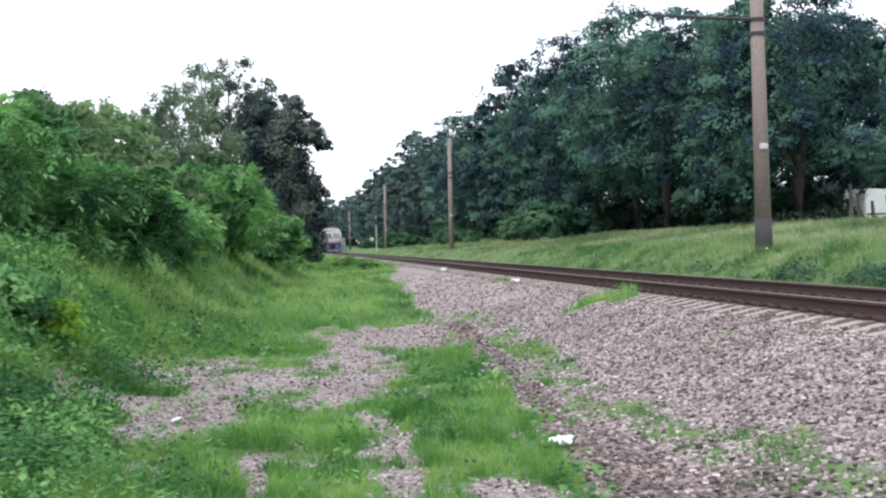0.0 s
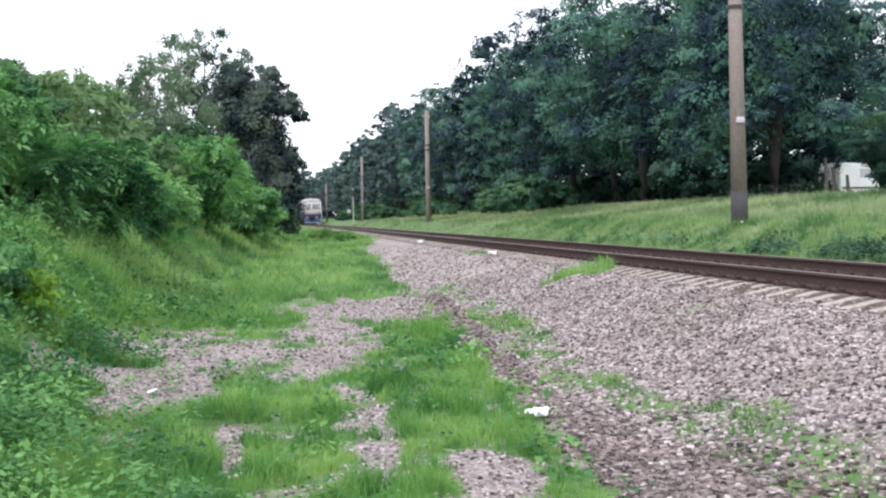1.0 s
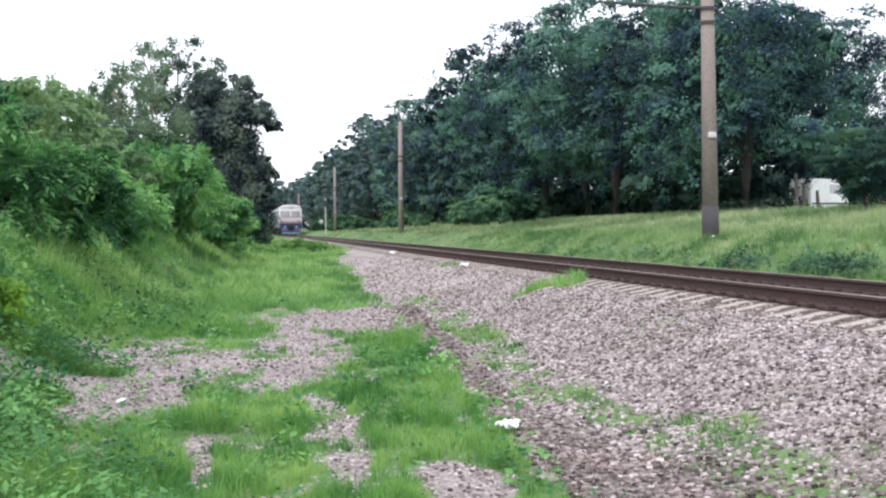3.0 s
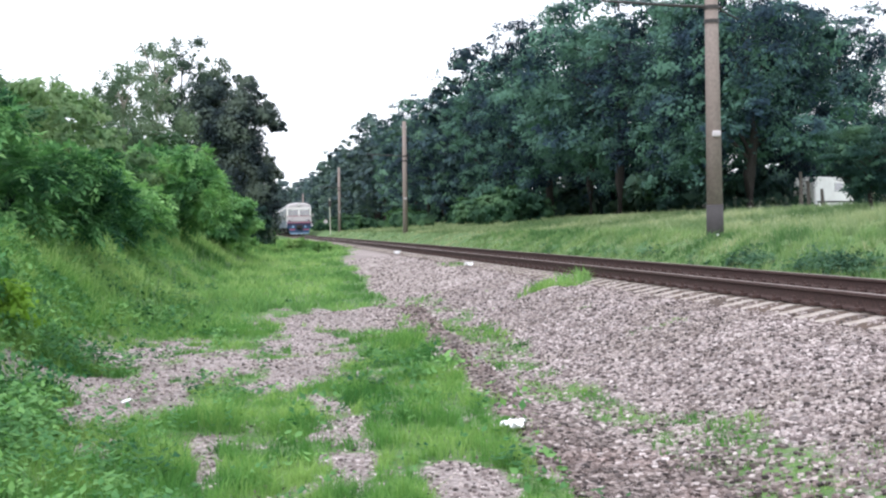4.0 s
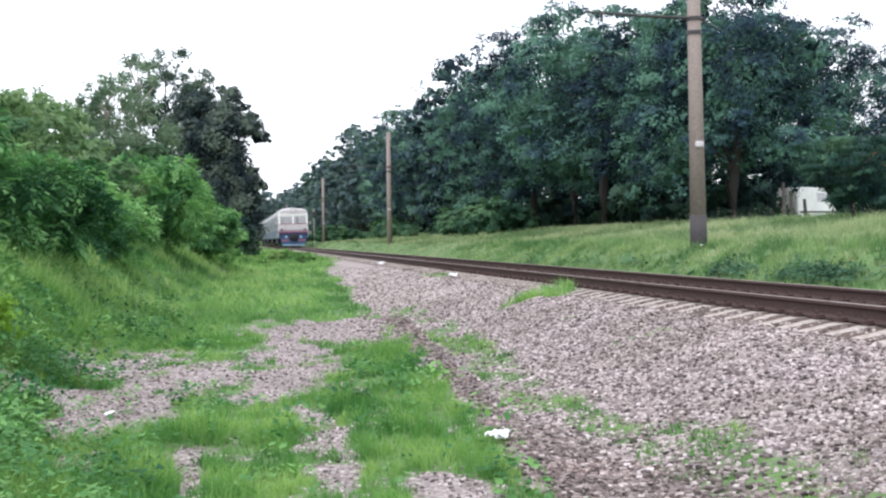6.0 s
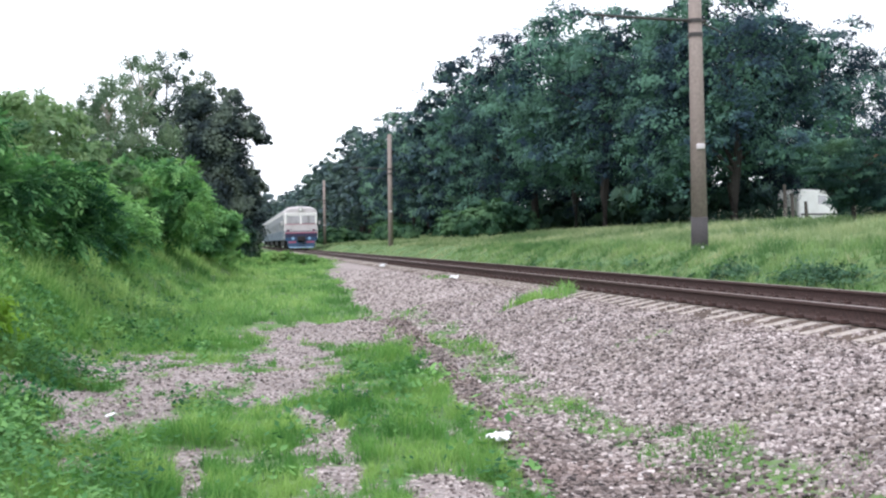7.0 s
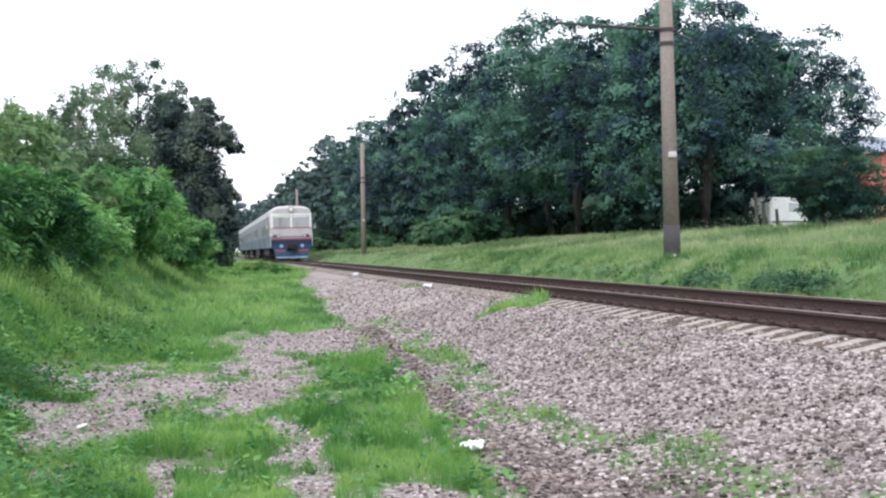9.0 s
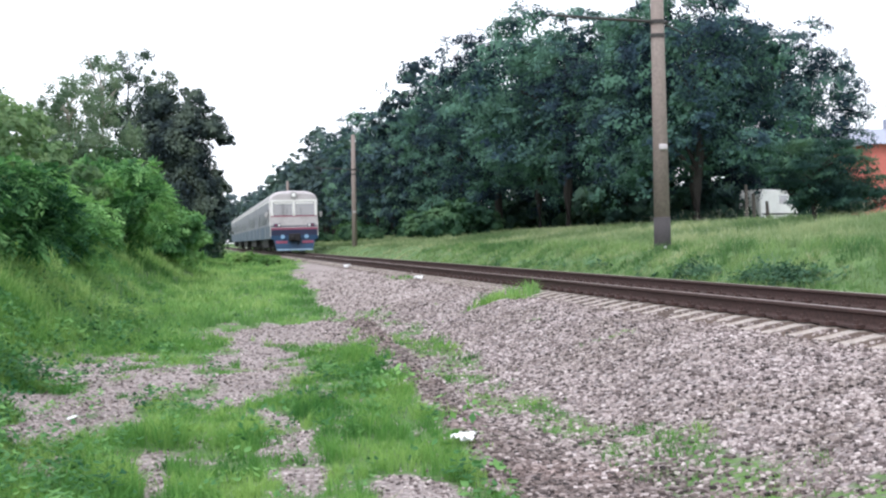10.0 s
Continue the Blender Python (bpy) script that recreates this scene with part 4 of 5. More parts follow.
bush(-3.4, 45.0, 3.0, 2.0, M_FRESH, 69, 2400, 0.3, "fresh green bush beside verge", pinnate=True)
bush(-6.2, 40.0, 4.6, 2.3, M_DULL, 70, 8000, 0.22, "dull green tall bush behind bank")
bush(-9.5, 34.0, 5.2, 2.4, M_DULL, 71, 7000, 0.25, "dull green tall bush behind bank")
bush(-3.4, 47.5, 3.8, 1.6, M_DULL, 76, 8000, 0.2, "dull green tall bush among slim trees")
bush(0.85, 80.0, 1.7, 0.7, M_DULL, 77, 3000, 0.22, "pale green bush beyond dark tree")
bush(1.1, 96.0, 2.0, 0.75, M_DULL, 78, 3000, 0.24, "pale green bush beyond dark tree")
bush(2.7, 70.0, 0.55, 0.6, M_VERGE, 79, 2600, 0.13, "low weed bush on verge near the ballast")
bush(3.5, 62.0, 0.4, 0.45, M_VERGE, 80, 1800, 0.12, "low weed bush on verge near the ballast")
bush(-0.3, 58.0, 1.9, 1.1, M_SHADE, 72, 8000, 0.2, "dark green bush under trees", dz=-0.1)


# added low bushes whose dark colour stands for shade under the green ones
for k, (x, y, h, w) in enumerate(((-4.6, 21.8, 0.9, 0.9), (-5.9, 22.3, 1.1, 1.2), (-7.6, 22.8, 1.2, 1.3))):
    bush(x, y, h, w, M_SHADE, 301 + k, 4500, 0.16, "added undergrowth beneath the green bushes, shade put into dark leaf colour", dz=-0.1)
bush(-2.62, 13.5, 0.42, 0.2, M_SPRIG, 73, 1400, 0.085, "bright yellow-green leafy sprig on bank", clump=14)
bush(-3.0, 13.2, 0.4, 0.4, M_FRESH, 75, 2200, 0.09, "low leafy weed clump on bank", clump=16)


def slim_tree(x, y, h, w, mat, seed, n, leaf, label, bark=M_BIRCH):
    r = random.Random(seed)
    lumps = []
    for k in range(64):
        u = k / 63
        a = k * 2.4
        d = w * (1.1 - 0.65 * u) * r.uniform(0.2, 1.05)
        s = w * r.uniform(0.09, 0.22) * (1.1 - 0.4 * u)
        lumps.append((d * math.cos(a), d * math.sin(a), h * (0.3 + 0.64 * u) * r.uniform(0.95, 1.05), s, s, s * 1.4))
    return plant("slim_tree", pose(x, y, float(land(x, y))), label, "tree", "slim trees behind the bushes", seed, lumps, n, leaf, mat, bark, h * 1.05, w * 0.9, 0.1, 12, shell_bias=0.1, clump=8, clump_r=0.5, fork=0.3)


slim_tree(-4.4, 46, 6.72, 1.5, M_PALE, 81, 13000, 0.115, "slim sparse pale-barked tree above the bushes")
slim_tree(-5.4, 48, 5.79, 1.4, M_PALE, 82, 11000, 0.115, "slim sparse pale-barked tree above the bushes")
slim_tree(-3.3, 67, 10.6, 2.1, M_TWIG, 83, 9000, 0.17, "slim sparse dark tree above the bushes", M_BARK)
slim_tree(-1.7, 69, 10.0, 1.9, M_TWIG, 84, 7500, 0.17, "slim sparse dark tree above the bushes", M_BARK)
slim_tree(-3.5, 50, 7.83, 1.5, M_PALE, 88, 10000, 0.122, "slim sparse pale-barked tree above the bushes")
slim_tree(-9.0, 44, 5.97, 1.7, M_PALE, 85, 11000, 0.130, "slim sparse tree above the bushes")
slim_tree(-12.2, 50, 7.74, 1.5, M_PALE, 86, 8400, 0.130, "slim pale sparse tree at end of the bank")
slim_tree(-7.4, 47, 5.79, 1.6, M_PALE, 87, 11000, 0.130, "slim sparse tree above the bushes")

plant("dark_tree", pose(-0.5, 62, float(land(-0.5, 62))), "dark leaning tree with branches overhanging the verge", "tree", "", 91,
      [(-0.6, 0, 5.4, 1.5, 1.4, 1.2), (0.2, 0, 6.6, 1.0, 1.0, 0.8), (1.2, 0, 6.1, 0.9, 0.8, 0.5), (1.95, 0, 5.6, 0.5, 0.5, 0.3), (0.3, 0, 4.4, 1.1, 1.0, 0.9), (1.0, 0, 3.5, 0.8, 0.8, 0.7),
       (1.75, 0, 3.3, 0.5, 0.5, 0.35), (0.85, 0, 2.2, 0.9, 0.9, 1.0), (-0.5, 0, 2.8, 1.4, 1.2, 1.5), (1.15, 0, 0.9, 0.75, 0.8, 0.9), (-1.2, 0, 7.2, 0.9, 0.9, 0.6), (0.6, 0, 7.6, 0.5, 0.5, 0.4), (1.55, 0, 2.5, 0.35, 0.4, 0.4), (-1.9, 0, 6.0, 1.0, 1.0, 0.9), (2.3, 0.1, 5.35, 0.3, 0.3, 0.16), (1.5, -0.2, 6.55, 0.4, 0.4, 0.2), (0.1, 0.1, 7.9, 0.3, 0.3, 0.2), (-0.6, 0, 7.7, 0.4, 0.4, 0.25),
       (1.1, 0, 7.1, 0.4, 0.4, 0.2), (2.1, 0, 3.1, 0.28, 0.3, 0.15), (1.6, 0.2, 3.9, 0.35, 0.35, 0.2), (1.75, 0, 1.7, 0.3, 0.3, 0.3), (0.75, 0, 5.1, 0.6, 0.5, 0.35)],
      38000, 0.18, M_GLOOM, M_BARK, 7.4, 1.8, 0.16, 10, fork=0.3, shell_bias=0.45, clump_r=0.2, clump=20)
for k, (x, y, s) in enumerate(((-5.5, 75, 0.55), (-6.5, 92, 0.6), (-7.5, 115, 0.6), (-8, 140, 0.62), (-9, 170, 0.66), (-9, 205, 0.7), (-11, 240, 0.75), (-12, 290, 0.9), (-14, 340, 1.0))):
    copy_thing(wood_lean[k % 4], pose(x, y, -0.2, 0, 0, 50 * k) @ Matrix.Scale(s * 1.15 / wood_lean[k % 4].scale.x, 4))


# ---- far right: red hall, white van, old posts ----
hall = thing("red_hall", pose(60.5, 95, 1.5), "long red hall with blue-grey roof behind the trees", "building")
part("wall", box(-5, 40, 0, 14, -0.5, 6.4), M_BRICK, hall)
bm = bmesh.new()
a = [bm.verts.new(v) for v in ((-5.6, -0.6, 6.4), (40.6, -0.6, 6.4), (40.6, 7, 8.3), (-5.6, 7, 8.3), (-5.6, 14.6, 6.4), (40.6, 14.6, 6.4))]
for q in ((0, 1, 2, 3), (3, 2, 5, 4), (0, 3, 4), (1, 5, 2), (0, 4, 5, 1)):
    bm.faces.new([a[i] for i in q])
bmesh.ops.recalc_face_normals(bm, faces=bm.faces)
part("roof", bm, M_BLUEROOF, hall, "blue-grey sheet roof")
part("chimney", box(0.6, 1.8, 6.4, 7.6, 8.0, 9.2, 0.03), M_BLUEROOF, hall)
for k in range(8):
    w = part("window", box(-3 + 5 * k, -0.6 + 5 * k, -0.06, 0.05, 1.6, 3.4, 0.02), M_WHITE, hall)
    part("pane", box(-2.85 + 5 * k, -0.75 + 5 * k, -0.075, -0.055, 1.75, 3.25), M_GLASS, w)

van = thing("white_van", pose(25.5, 52.0, float(land(25.5, 52.0)), 0, 0, 24) @ Matrix.Scale(0.7, 4), "white parked van half hidden behind posts and trees", "van")
bm = bmesh.new()
prof = [(-2.3, 0.35), (2.3, 0.35), (2.3, 1.05), (1.9, 1.2), (0.6, 1.78), (0.3, 2.28), (-2.1, 2.32), (-2.3, 1.9)]
va = [bm.verts.new((x, -0.85, z)) for x, z in prof]
vb = [bm.verts.new((x, 0.85, z)) for x, z in prof]
for i in range(8):
    bm.faces.new((va[i], va[(i + 1) % 8], vb[(i + 1) % 8], vb[i]))
bm.faces.new(va[::-1])
bm.faces.new(vb)
bmesh.ops.recalc_face_normals(bm, faces=bm.faces)
bmesh.ops.bevel(bm, geom=bm.edges[:], offset=0.06, segments=2, affect="EDGES")
vbody = part("body", bm, M_WHITE, van)
part("side_window", box(-0.45, 0.3, -0.865, -0.84, 1.4, 1.95, 0.01), M_GLASS, vbody)
part("side_moulding", box(-2.1, 2.1, -0.87, -0.84, 0.7, 0.8, 0.008), M_BLACK, vbody)
part("bumper", box(2.2, 2.36, -0.8, 0.8, 0.38, 0.6, 0.03), M_BLACK, van)
for yy in (-0.6, 0.6):
    part("headlamp", box(2.2, 2.33, yy - 0.14, yy + 0.14, 0.7, 0.88, 0.02), M_LENS, van)
bm = bmesh.new()
wa = [bm.verts.new(v) for v in ((0.66, -0.7, 1.775), (0.66, 0.7, 1.775), (0.38, 0.65, 2.2), (0.38, -0.65, 2.2))]
bmesh.ops.solidify(bm, geom=[bm.faces.new(wa)], thickness=0.03)
part("windscreen", bm, M_GLASS, van, "dark windscreen")
for x in (-1.4, 1.45):
    for yy in (-0.78, 0.78):
        wl = part("tyre", tube([(x, yy - 0.1, 0.33), (x, yy + 0.1, 0.33)], [0.33, 0.33], 20), M_BLACK, van)
        part("rim", tube([(x, yy - 0.11, 0.33), (x, yy + 0.11, 0.33)], [0.19, 0.19], 16), M_ROOF, wl)
M_OLDWOOD = plain("weathered_wood", (0.075, 0.065, 0.058), 0.9, 0, 0.3, 5.0, 0.4)
for k, (x, y, h) in enumerate(((20.75, 44.6, 1.75), (21.05, 44.6, 1.4), (21.75, 44.9, 1.15))):
    pst = thing("old_post", pose(x, y, float(land(x, y)) - 0.2), "weathered grey wooden post at wood's edge", "post", "old posts at the wood's edge")
    part("shaft", tube([(0, 0, 0), (0.02, 0, h * 0.6), (0.0, 0.02, h)], [0.08, 0.075, 0.06], 8), M_OLDWOOD, pst)

# ---- litter on the gravel ----
def crumpled(name, x, y, w, d, h, seed, mat, label):
    r = random.Random(seed)
    bm = bmesh.new()
    bmesh.ops.create_grid(bm, x_segments=9, y_segments=7, size=0.5)
    for v in bm.verts:
        v.co = Vector((v.co.x * w * r.uniform(0.8, 1.1), v.co.y * d * r.uniform(0.75, 1.1), h * r.random() + 0.01))
    bmesh.ops.solidify(bm, geom=bm.faces[:], thickness=0.004)
    me = bpy.data.meshes.new(name)
    bm.to_mesh(me)
    bm.free()
    me.materials.append(mat)
    ob = tagged(new(name, me), label, "litter")
    ob.matrix_basis = pose(x, y, float(land(x, y)) + 0.03, 0, 0, 20 * seed)
    return ob


M_BAG = plain("white_plastic", (0.85, 0.85, 0.86), 0.4, 0, 0.04, 3, 0, (0.6, 0.6, 0.6), 0.2)
crumpled("plastic_bag", 1.86, 8.78, 0.17, 0.16, 0.05, 3, M_BAG, "crumpled white plastic bag lying on gravel edge")
crumpled("paper_scrap", -1.09, 11.15, 0.24, 0.05, 0.012, 4, M_BAG, "flat torn white paper scrap on gravel")
crumpled("plastic_bag", 5.45, 30.9, 0.2, 0.2, 0.1, 5, M_BAG, "crumpled white plastic bag near sleepers")
crumpled("paper_scrap", 10.55, 27.0, 0.07, 0.06, 0.05, 7, M_BAG, "small white paper scrap at foot of pole")
crumpled("paper_scrap", 5.5, 46.5, 0.2, 0.2, 0.14, 6, M_BAG, "small white paper scrap on ballast")


# ---- grass, weeds, stones ----
def blades(name, rng, n, xr, yr, dens, hgt, wid, mat, lean=0.8, tuft=9):
    """Curved grass blades, each of three triangles."""
    x = rng.uniform(*xr, n)
    y = yr[0] * (yr[1] / yr[0]) ** rng.random(n)
    keep = rng.random(n) < dens(x, y)
    x, y = np.repeat(x[keep], tuft), np.repeat(y[keep], tuft)
    m = len(x)
    tone = np.repeat(rng.uniform(0.6, 1.3, m // tuft), tuft)
    fan = rng.normal(size=(2, m))
    x, y = x + fan[0] * (0.018 + 0.0012 * y), y + fan[1] * (0.018 + 0.0012 * y)
    z = land(x, y) - 0.02
    H = hgt(x, y) * rng.uniform(0.55, 1.2, m) * tone
    W = wid(x, y) * rng.uniform(0.7, 1.3, m)
    a = rng.uniform(0, 2 * math.pi, m)
    b = np.arctan2(fan[1], fan[0]) + rng.normal(size=m) * 0.5
    le = lean * H * rng.random(m)
    base = np.stack([x, y, z], 1)
    sx = np.stack([np.cos(a), np.sin(a), 0 * a], 1) * W[:, None] * 0.5
    ln = np.stack([np.cos(b), np.sin(b), 0 * b], 1) * le[:, None]
    up = np.array([0, 0, 1.0])
    mid = base + ln * 0.35 + up * (H * 0.6)[:, None]
    tip = base + ln * 1.3 + up * H[:, None]
    V = np.stack([base - sx, base + sx, mid - sx * 0.7, mid + sx * 0.7, tip], 1).reshape(-1, 3)
    k = np.arange(m)[:, None] * 5
    F = np.concatenate([k + np.array([0, 1, 3]), k + np.array([0, 3, 2]), k + np.array([2, 3, 4])], 1).reshape(-1, 3)
    return new(name, raw_mesh(name, V, F, mat))


rng = np.random.default_rng(77)


def left_height(x, y):
    lush = step(0.3, 0.95, turf(x, y))
    h = 0.04 + (0.085 + 0.08 * np.clip(ragged(x + 33, y, 1.6), -0.7, 1)) * lush + 0.12 * step(-0.9, -2.5, x) + 0.09 * step(18, 26, y) * step(2.4, 0.2, x)
    return np.clip(h + 0.05 * np.clip(ragged(x, y, 0.9), -0.6, 1) + 0.07 * spot(x, y, 5.2, 20.6, 0.9, 1.3), 0.025, 1)


def sparse(x, y):
    t = turf(x, y)
    return np.clip(t * 1.15 - 0.12, 0, 1) * np.clip(0.8 + 0.6 * ragged(x + 90, y, 2.1), 0.1, 1)


tagged(blades("grass", rng, 27000, (-4.2, 5.9), (6.2, 20.5), sparse, left_height, lambda x, y: 0.0045 + 0.00045 * y, M_GRASS), "mixed bright green grass growing in gravel verge", "grass", kind="stuff")
tagged(blades("grass", rng, 13500, (-9, 6.2), (19, 115), sparse, lambda x, y: left_height(x, y) * 1.1, lambda x, y: 0.006 + 0.0009 * y, M_VERGE), "longer green grass on verge and bank", "grass", kind="stuff")
tagged(blades("bank_grass", rng, 10000, (-6.5, 1.6), (11, 62), lambda x, y: 0.8 * step(-0.4, 0.3, ragged(x + 20, y, 0.8)) * step(0.4, 1.6, -1.5 + 2.6 * step(24, 55, y) - x), lambda x, y: 0.27 + 0 * x, lambda x, y: 0.005 + 0.0005 * y, M_VERGE, 1.0), "tall pale seeding grass on top of bank", "grass", kind="stuff")
tagged(blades("meadow_grass", rng, 12500, (8.8, 21), (13, 150), lambda x, y: turf(x, y) * (0.3 + 0.7 * step(10.6, 12.6, x + 0.7 * ragged(x, y, 0.7))) * (x < 6 + 0.75 * y), lambda x, y: 0.13 + 0.13 * step(9, 13, x) + 0.04 * ragged(x, y), lambda x, y: 0.006 + 0.0007 * y, M_MEADOW), "tall pale seeding meadow grass beyond the track", "grass", kind="stuff")
tagged(blades("trackside_grass", rng, 4600, (8.8, 13), (13, 60), lambda x, y: 0.6 * turf(x, y) * (1 - step(42, 60, y)) * (1 - step(10.6, 12.6, x + 0.7 * ragged(x, y, 0.7))), lambda x, y: 0.15 + 0.09 * step(9, 11, x), lambda x, y: 0.006 + 0.0007 * y, M_TRACKSIDE), "deep green grass growing along the far rail", "grass", kind="stuff")


def weeds(name, rng, n, xr, yr, dens, hgt, size, mat):
    """Broad leaves of low herbs, clustered into plants."""
    nc = n // 12
    x = rng.uniform(*xr, nc)
    y = yr[0] * (yr[1] / yr[0]) ** rng.random(nc)
    keep = rng.random(nc) < dens(x, y)
    x, y = x[keep], y[keep]
    H = np.repeat(hgt(x, y) * rng.uniform(0.5, 1.2, len(x)), 12)
    cx, cy = np.repeat(x, 12), np.repeat(y, 12)
    m = len(cx)
    px, py = cx + rng.normal(size=m) * 0.06, cy + rng.normal(size=m) * 0.06
    p = np.stack([px, py, land(px, py) + H * rng.uniform(0.25, 1.0, m)], 1)
    a = rng.uniform(0, 2 * math.pi, m)
    ax = np.stack([np.cos(a), np.sin(a), rng.uniform(-0.7, 0.5, m)], 1)
    ax /= np.linalg.norm(ax, axis=1)[:, None]
    sd = np.cross(ax, np.array([0, 0, 1.0]))
    sd /= np.linalg.norm(sd, axis=1)[:, None]
    s = size(px, py)[:, None] * rng.uniform(0.6, 1.3, m)[:, None]
    dn = np.array([0, 0, -0.12])
    V = np.stack([p - ax * s * 0.5, p + sd * s * 0.32 + dn * s, p + ax * s * 0.5, p - sd * s * 0.32 + dn * s], 1).reshape(-1, 3)
    k = np.arange(m)[:, None] * 4
    F = np.concatenate([k + np.array([0, 1, 2]), k + np.array([0, 2, 3])], 1).reshape(-1, 3)
    return new(name, raw_mesh(name, V, F, mat))


tagged(weeds("weeds", rng, 220000, (-8, 2.2), (6.2, 34), lambda x, y: np.clip(turf(x, y) * 1.3 - 0.4, 0, 1) * (0.14 + 0.86 * step(0.0, -1.5, x)) * (1 - 0.85 * step(14, 19, y)) * np.clip(0.55 + 0.9 * ragged(x + 5, y, 0.8), 0, 1),
             lambda x, y: 0.15 + 0.24 * step(0, -1.8, x), lambda x, y: 0.045 + 0.0022 * y, M_WEED), "dense broad-leaved green weeds on the bank", "weeds", kind="stuff")


def herb_mounds(name, rng, n, xr, yr, dens, mat):
    """Leafy mounds of taller herbs, forty leaves each."""
    x = rng.uniform(*xr, n)
    y = yr[0] * (yr[1] / yr[0]) ** rng.random(n)
    keep = rng.random(n) < dens(x, y)
    x, y = x[keep], y[keep]
    c, m = 40, 40 * int(keep.sum())
    high = np.repeat(rng.uniform(0.12, 0.42, len(x)), c)
    d = rng.normal(size=(m, 3))
    d /= np.linalg.norm(d, axis=1)[:, None]
    d[:, 2] = np.abs(d[:, 2])
    px, py = np.repeat(x, c) + d[:, 0] * high * 0.75, np.repeat(y, c) + d[:, 1] * high * 0.75
    at = np.stack([px, py, land(px, py) + d[:, 2] * high * 1.1 + 0.02], 1)
    ax = d * np.array([1, 1, 0.2]) + rng.normal(size=(m, 3)) * 0.5 - np.array([0, 0, 0.35])
    ax /= np.linalg.norm(ax, axis=1)[:, None]
    sd = np.cross(ax, d + np.array([0, 0, 0.6]))
    sd /= np.linalg.norm(sd, axis=1)[:, None] + 1e-6
    s = (0.05 + 0.002 * py)[:, None] * rng.uniform(0.6, 1.3, m)[:, None]
    V = np.stack([at - ax * s * 0.5, at + sd * s * 0.34, at + ax * s * 0.5, at - sd * s * 0.34], 1).reshape(-1, 3)
    k = np.arange(m)[:, None] * 4
    F = np.concatenate([k + np.array([0, 1, 2]), k + np.array([0, 2, 3])], 1).reshape(-1, 3)
    return new(name, raw_mesh(name, V, F, mat))


tagged(herb_mounds("herbs", rng, 4200, (-7, 2.0), (6.3, 30), lambda x, y: step(0.5, 0.9, turf(x, y)) * np.clip(0.35 + 1.2 * ragged(x + 7, y, 0.9), 0, 1) * (0.04 + 0.96 * step(-0.5, -1.9, x + 0.03 * y - 0.3)) * (1 - 0.8 * step(14, 19, y)), M_WEED), "mounds of tall leafy green herbs on the bank", "weeds", kind="stuff")
tagged(weeds("weeds", rng, 30000, (8.95, 10.2), (17, 40), lambda x, y: 0.04 * step(9.8, 9.1, x) + 0.65 * spot(x, y, 9.35, 18.8, 0.3, 1.5) + 0.5 * spot(x, y, 9.3, 22.3, 0.25, 0.8) + 0.3 * spot(x, y, 9.4, 29, 0.25, 0.8), lambda x, y: 0.27 + 0 * x, lambda x, y: 0.07 + 0.0014 * y, M_EDGE), "dark low weeds beside the track", "weeds", kind="stuff")

tagged(weeds("flower_heads", np.random.default_rng(12), 3600, (12.5, 19.5), (26, 50), lambda x, y: 0.25 + 0.5 * step(15.5, 18, x), lambda x, y: 0.55 + 0 * x, lambda x, y: 0.04 + 0 * x, M_UMBEL), "small pale flower heads above the meadow grass", "flowers", kind="stuff")


def stones(name, rng, n, xr, yr, dens, size, mat=None):
    x = rng.uniform(*xr, n)
    y = yr[0] * (yr[1] / yr[0]) ** rng.random(n)
    keep = rng.random(n) < dens(x, y)
    x, y = x[keep], y[keep]
    m = len(x)
    cube = np.array([(a, b, c) for a in (-1, 1) for b in (-1, 1) for c in (-1, 1)], float)
    s = size(x, y) * rng.uniform(0.55, 1.35, m)
    P = cube[None] * rng.uniform(0.55, 1.0, (m, 8, 3)) * np.array([1.0, 1.0, 0.75]) * 0.5
    a = rng.uniform(0, 2 * math.pi, m)
    t = rng.uniform(-0.6, 0.6, m)
    c, d = np.cos(a)[:, None], np.sin(a)[:, None]
    X, Y, Z = P[..., 0], P[..., 1], P[..., 2]
    X, Z = X * np.cos(t)[:, None] - Z * np.sin(t)[:, None], X * np.sin(t)[:, None] + Z * np.cos(t)[:, None]
    P = np.stack([X * c - Y * d, X * d + Y * c, Z], -1) * s[:, None, None]
    V = (P + np.stack([x, y, land(x, y) + s * 0.12], 1)[:, None]).reshape(-1, 3)
    q = np.array([(0, 1, 3, 2), (4, 6, 7, 5), (0, 4, 5, 1), (2, 3, 7, 6), (0, 2, 6, 4), (1, 5, 7, 3)])
    F = (np.arange(m)[:, None, None] * 8 + q[None]).reshape(-1, 4)
    return new(name, raw_mesh(name, V, F, mat or M_STONE))


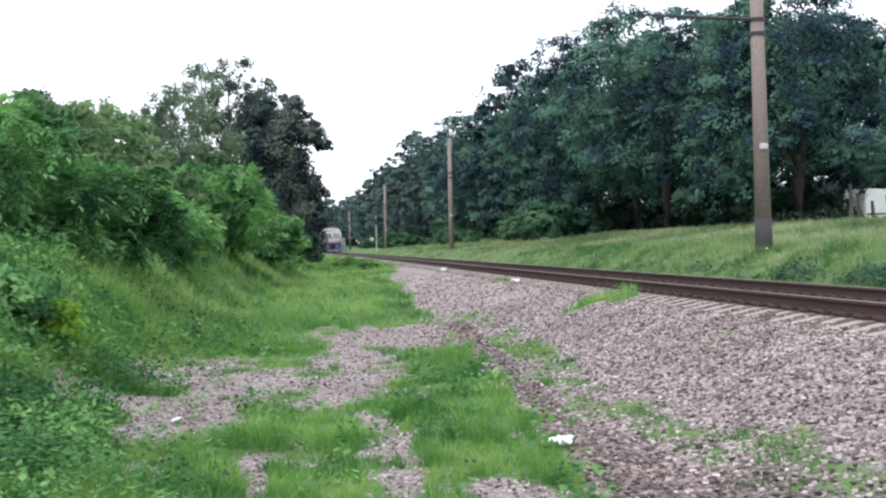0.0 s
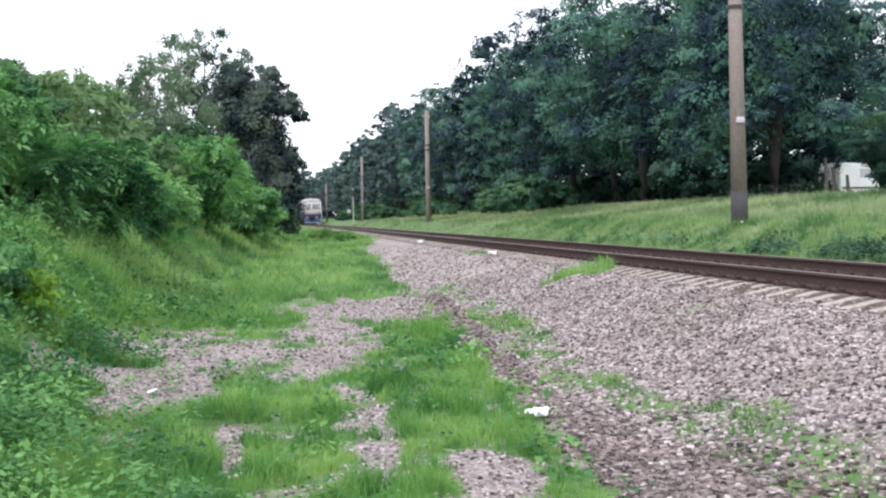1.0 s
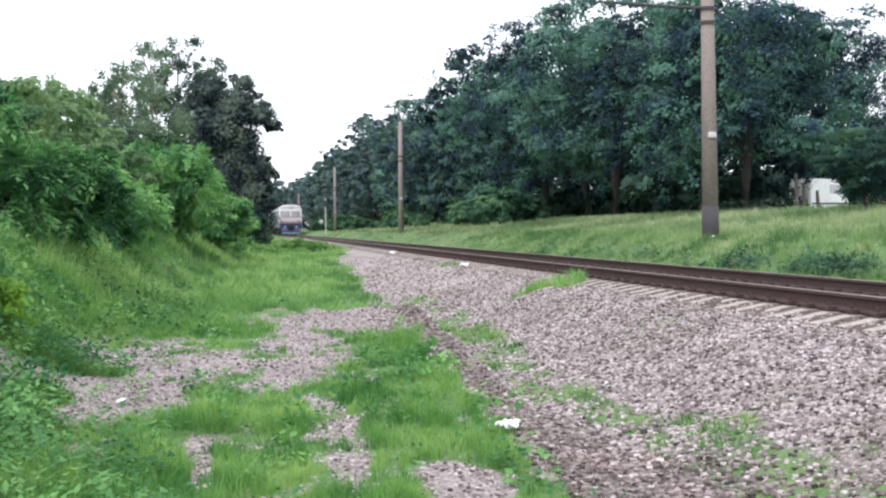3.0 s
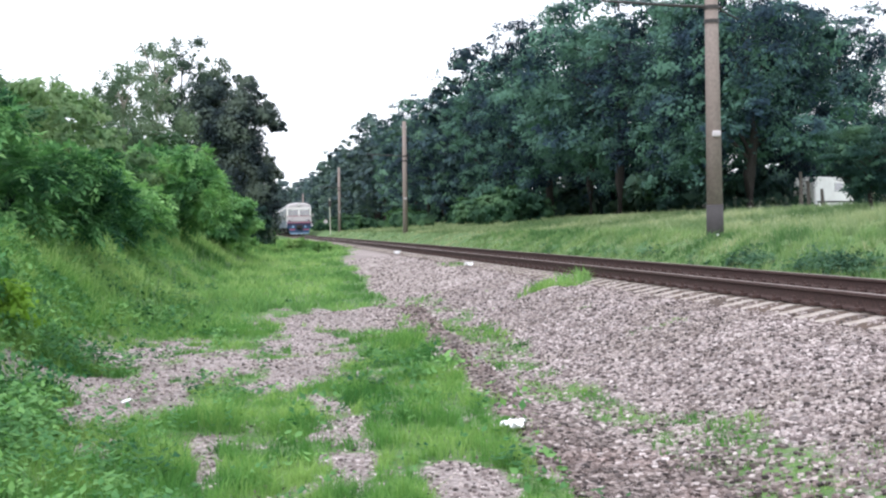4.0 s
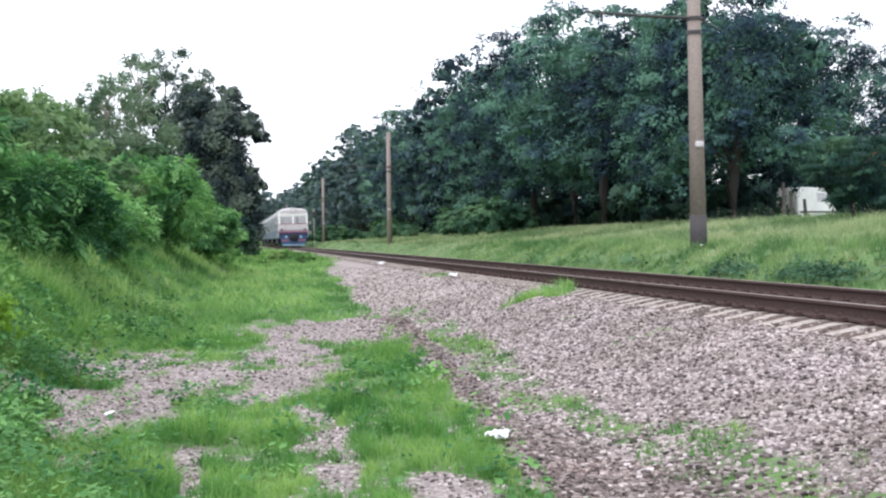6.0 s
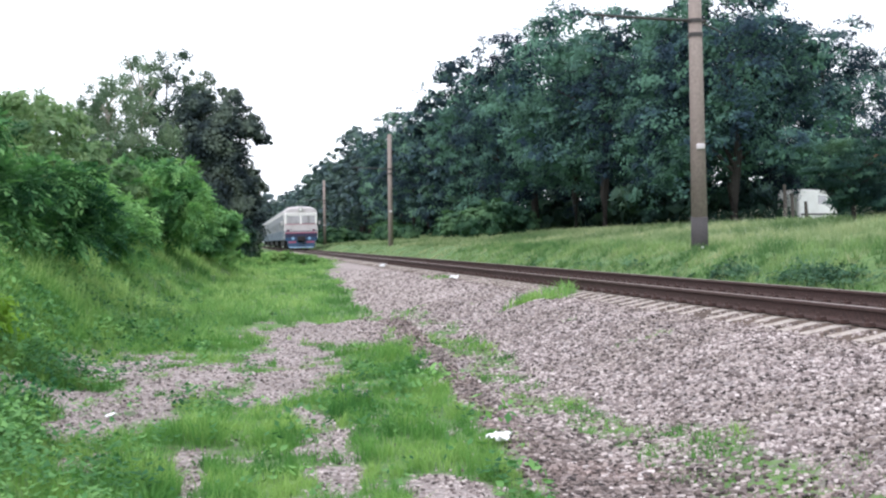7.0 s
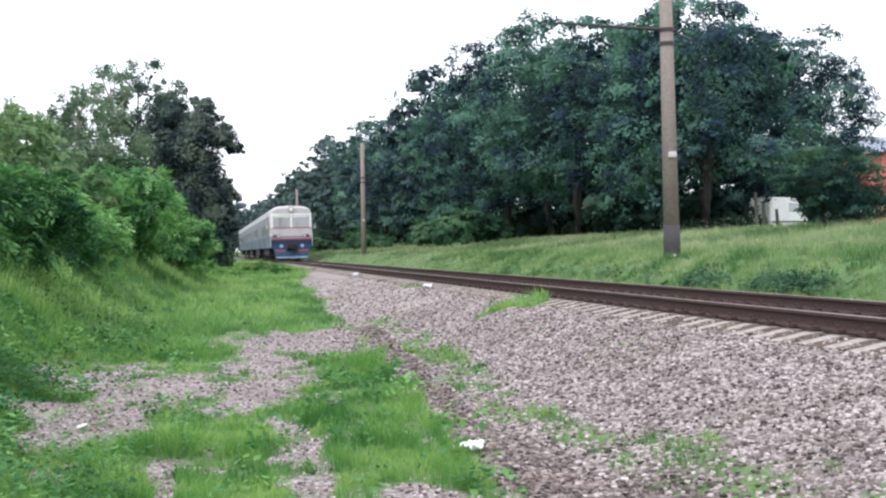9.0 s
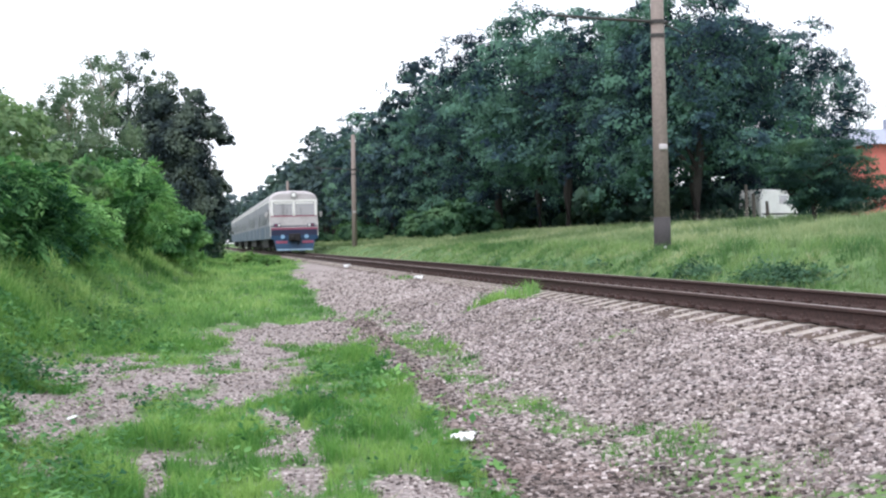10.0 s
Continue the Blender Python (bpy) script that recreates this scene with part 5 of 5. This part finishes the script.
def loose(x, y):
    """Where stones lie: off the turf, and beside the rails only between the sleepers."""
    gap = np.abs((y - 4.12 + 0.255) % 0.51 - 0.255) > 0.14
    rm, rw_ = along(y, RIDGE)
    return np.clip(1.15 - 1.3 * turf(x, y), 0, 1) * (1 - 0.75 * np.exp(-((x - rm) / rw_) ** 4) * (y < 23)) * np.where(x > 2.0, 1.0, 0.5) * (1 - 0.5 * step(4.7, 5.4, x + 0.3 * ragged(x, y, 1.2))) * np.where(x > 5.62 + 0.12 * ragged(x, y, 2.5), 0.7 * gap, 1.0) * (1 - 0.5 * step(22, 26, y + 1.5 * ragged(x, y, 0.8))) * (1 - 0.8 * step(28, 46, y))


tagged(stones("ballast_stones", rng, 125000, (-2.6, 6.0), (6.0, 46), loose, lambda x, y: (0.029 + 0.00030 * y + 0.010 * spot(x, y, 2.4, 8, 0.7, 3)) * np.where(x > 2.0, 1.0, 0.75)), "grey-pink crushed stone ballast", "gravel", kind="stuff")

M_BROWN = stone_material("brown_stone", 0.55)
tagged(stones("brown_stones", rng, 30000, (1.4, 3.4), (6.0, 23.5), lambda x, y: np.clip(1.1 - 1.3 * turf(x, y), 0, 1) * np.exp(-((x - along(y, RIDGE)[0]) / along(y, RIDGE)[1]) ** 4), lambda x, y: 0.032 + 0.0006 * y, M_BROWN), "dark brown crushed stones along low ridge", "gravel", kind="stuff")

# ---- sleepers with their rail fastenings ----
SM, FM = sleeper_mesh(), fastening_mesh()
rs = random.Random(9)
for k in range(250):
    s = new("sleeper", SM)
    s.parent = track
    s.matrix_basis = pose(rs.uniform(-0.03, 0.03), 4.12 + 0.51 * k, -0.192, 0, 0, rs.uniform(-0.6, 0.6))
    if k < 90:
        for side in (-0.795, 0.795):
            f = new("fastening", FM)
            f.parent = s
            f.matrix_basis = pose(side, 0, 0.192)
tagged(s, "pale concrete sleeper half sunk in ballast")


# ---- movement ----
def train_y(t):
    u = 10 - t
    return 91.0 + 12.9 * u + 0.21 * u * u


def motions():
    walk(train, [(t * 0.5, pose(TRACK_X, train_y(t * 0.5), 0)) for t in range(21)])
    for ob, y in WHEELSETS:
        rows = []
        for k in range(241):
            t = k / 24
            rows.append((t, pose(0, y, 0.475, math.degrees((train_y(0) - train_y(t)) / 0.475))))
        walk(ob, rows)


motions()
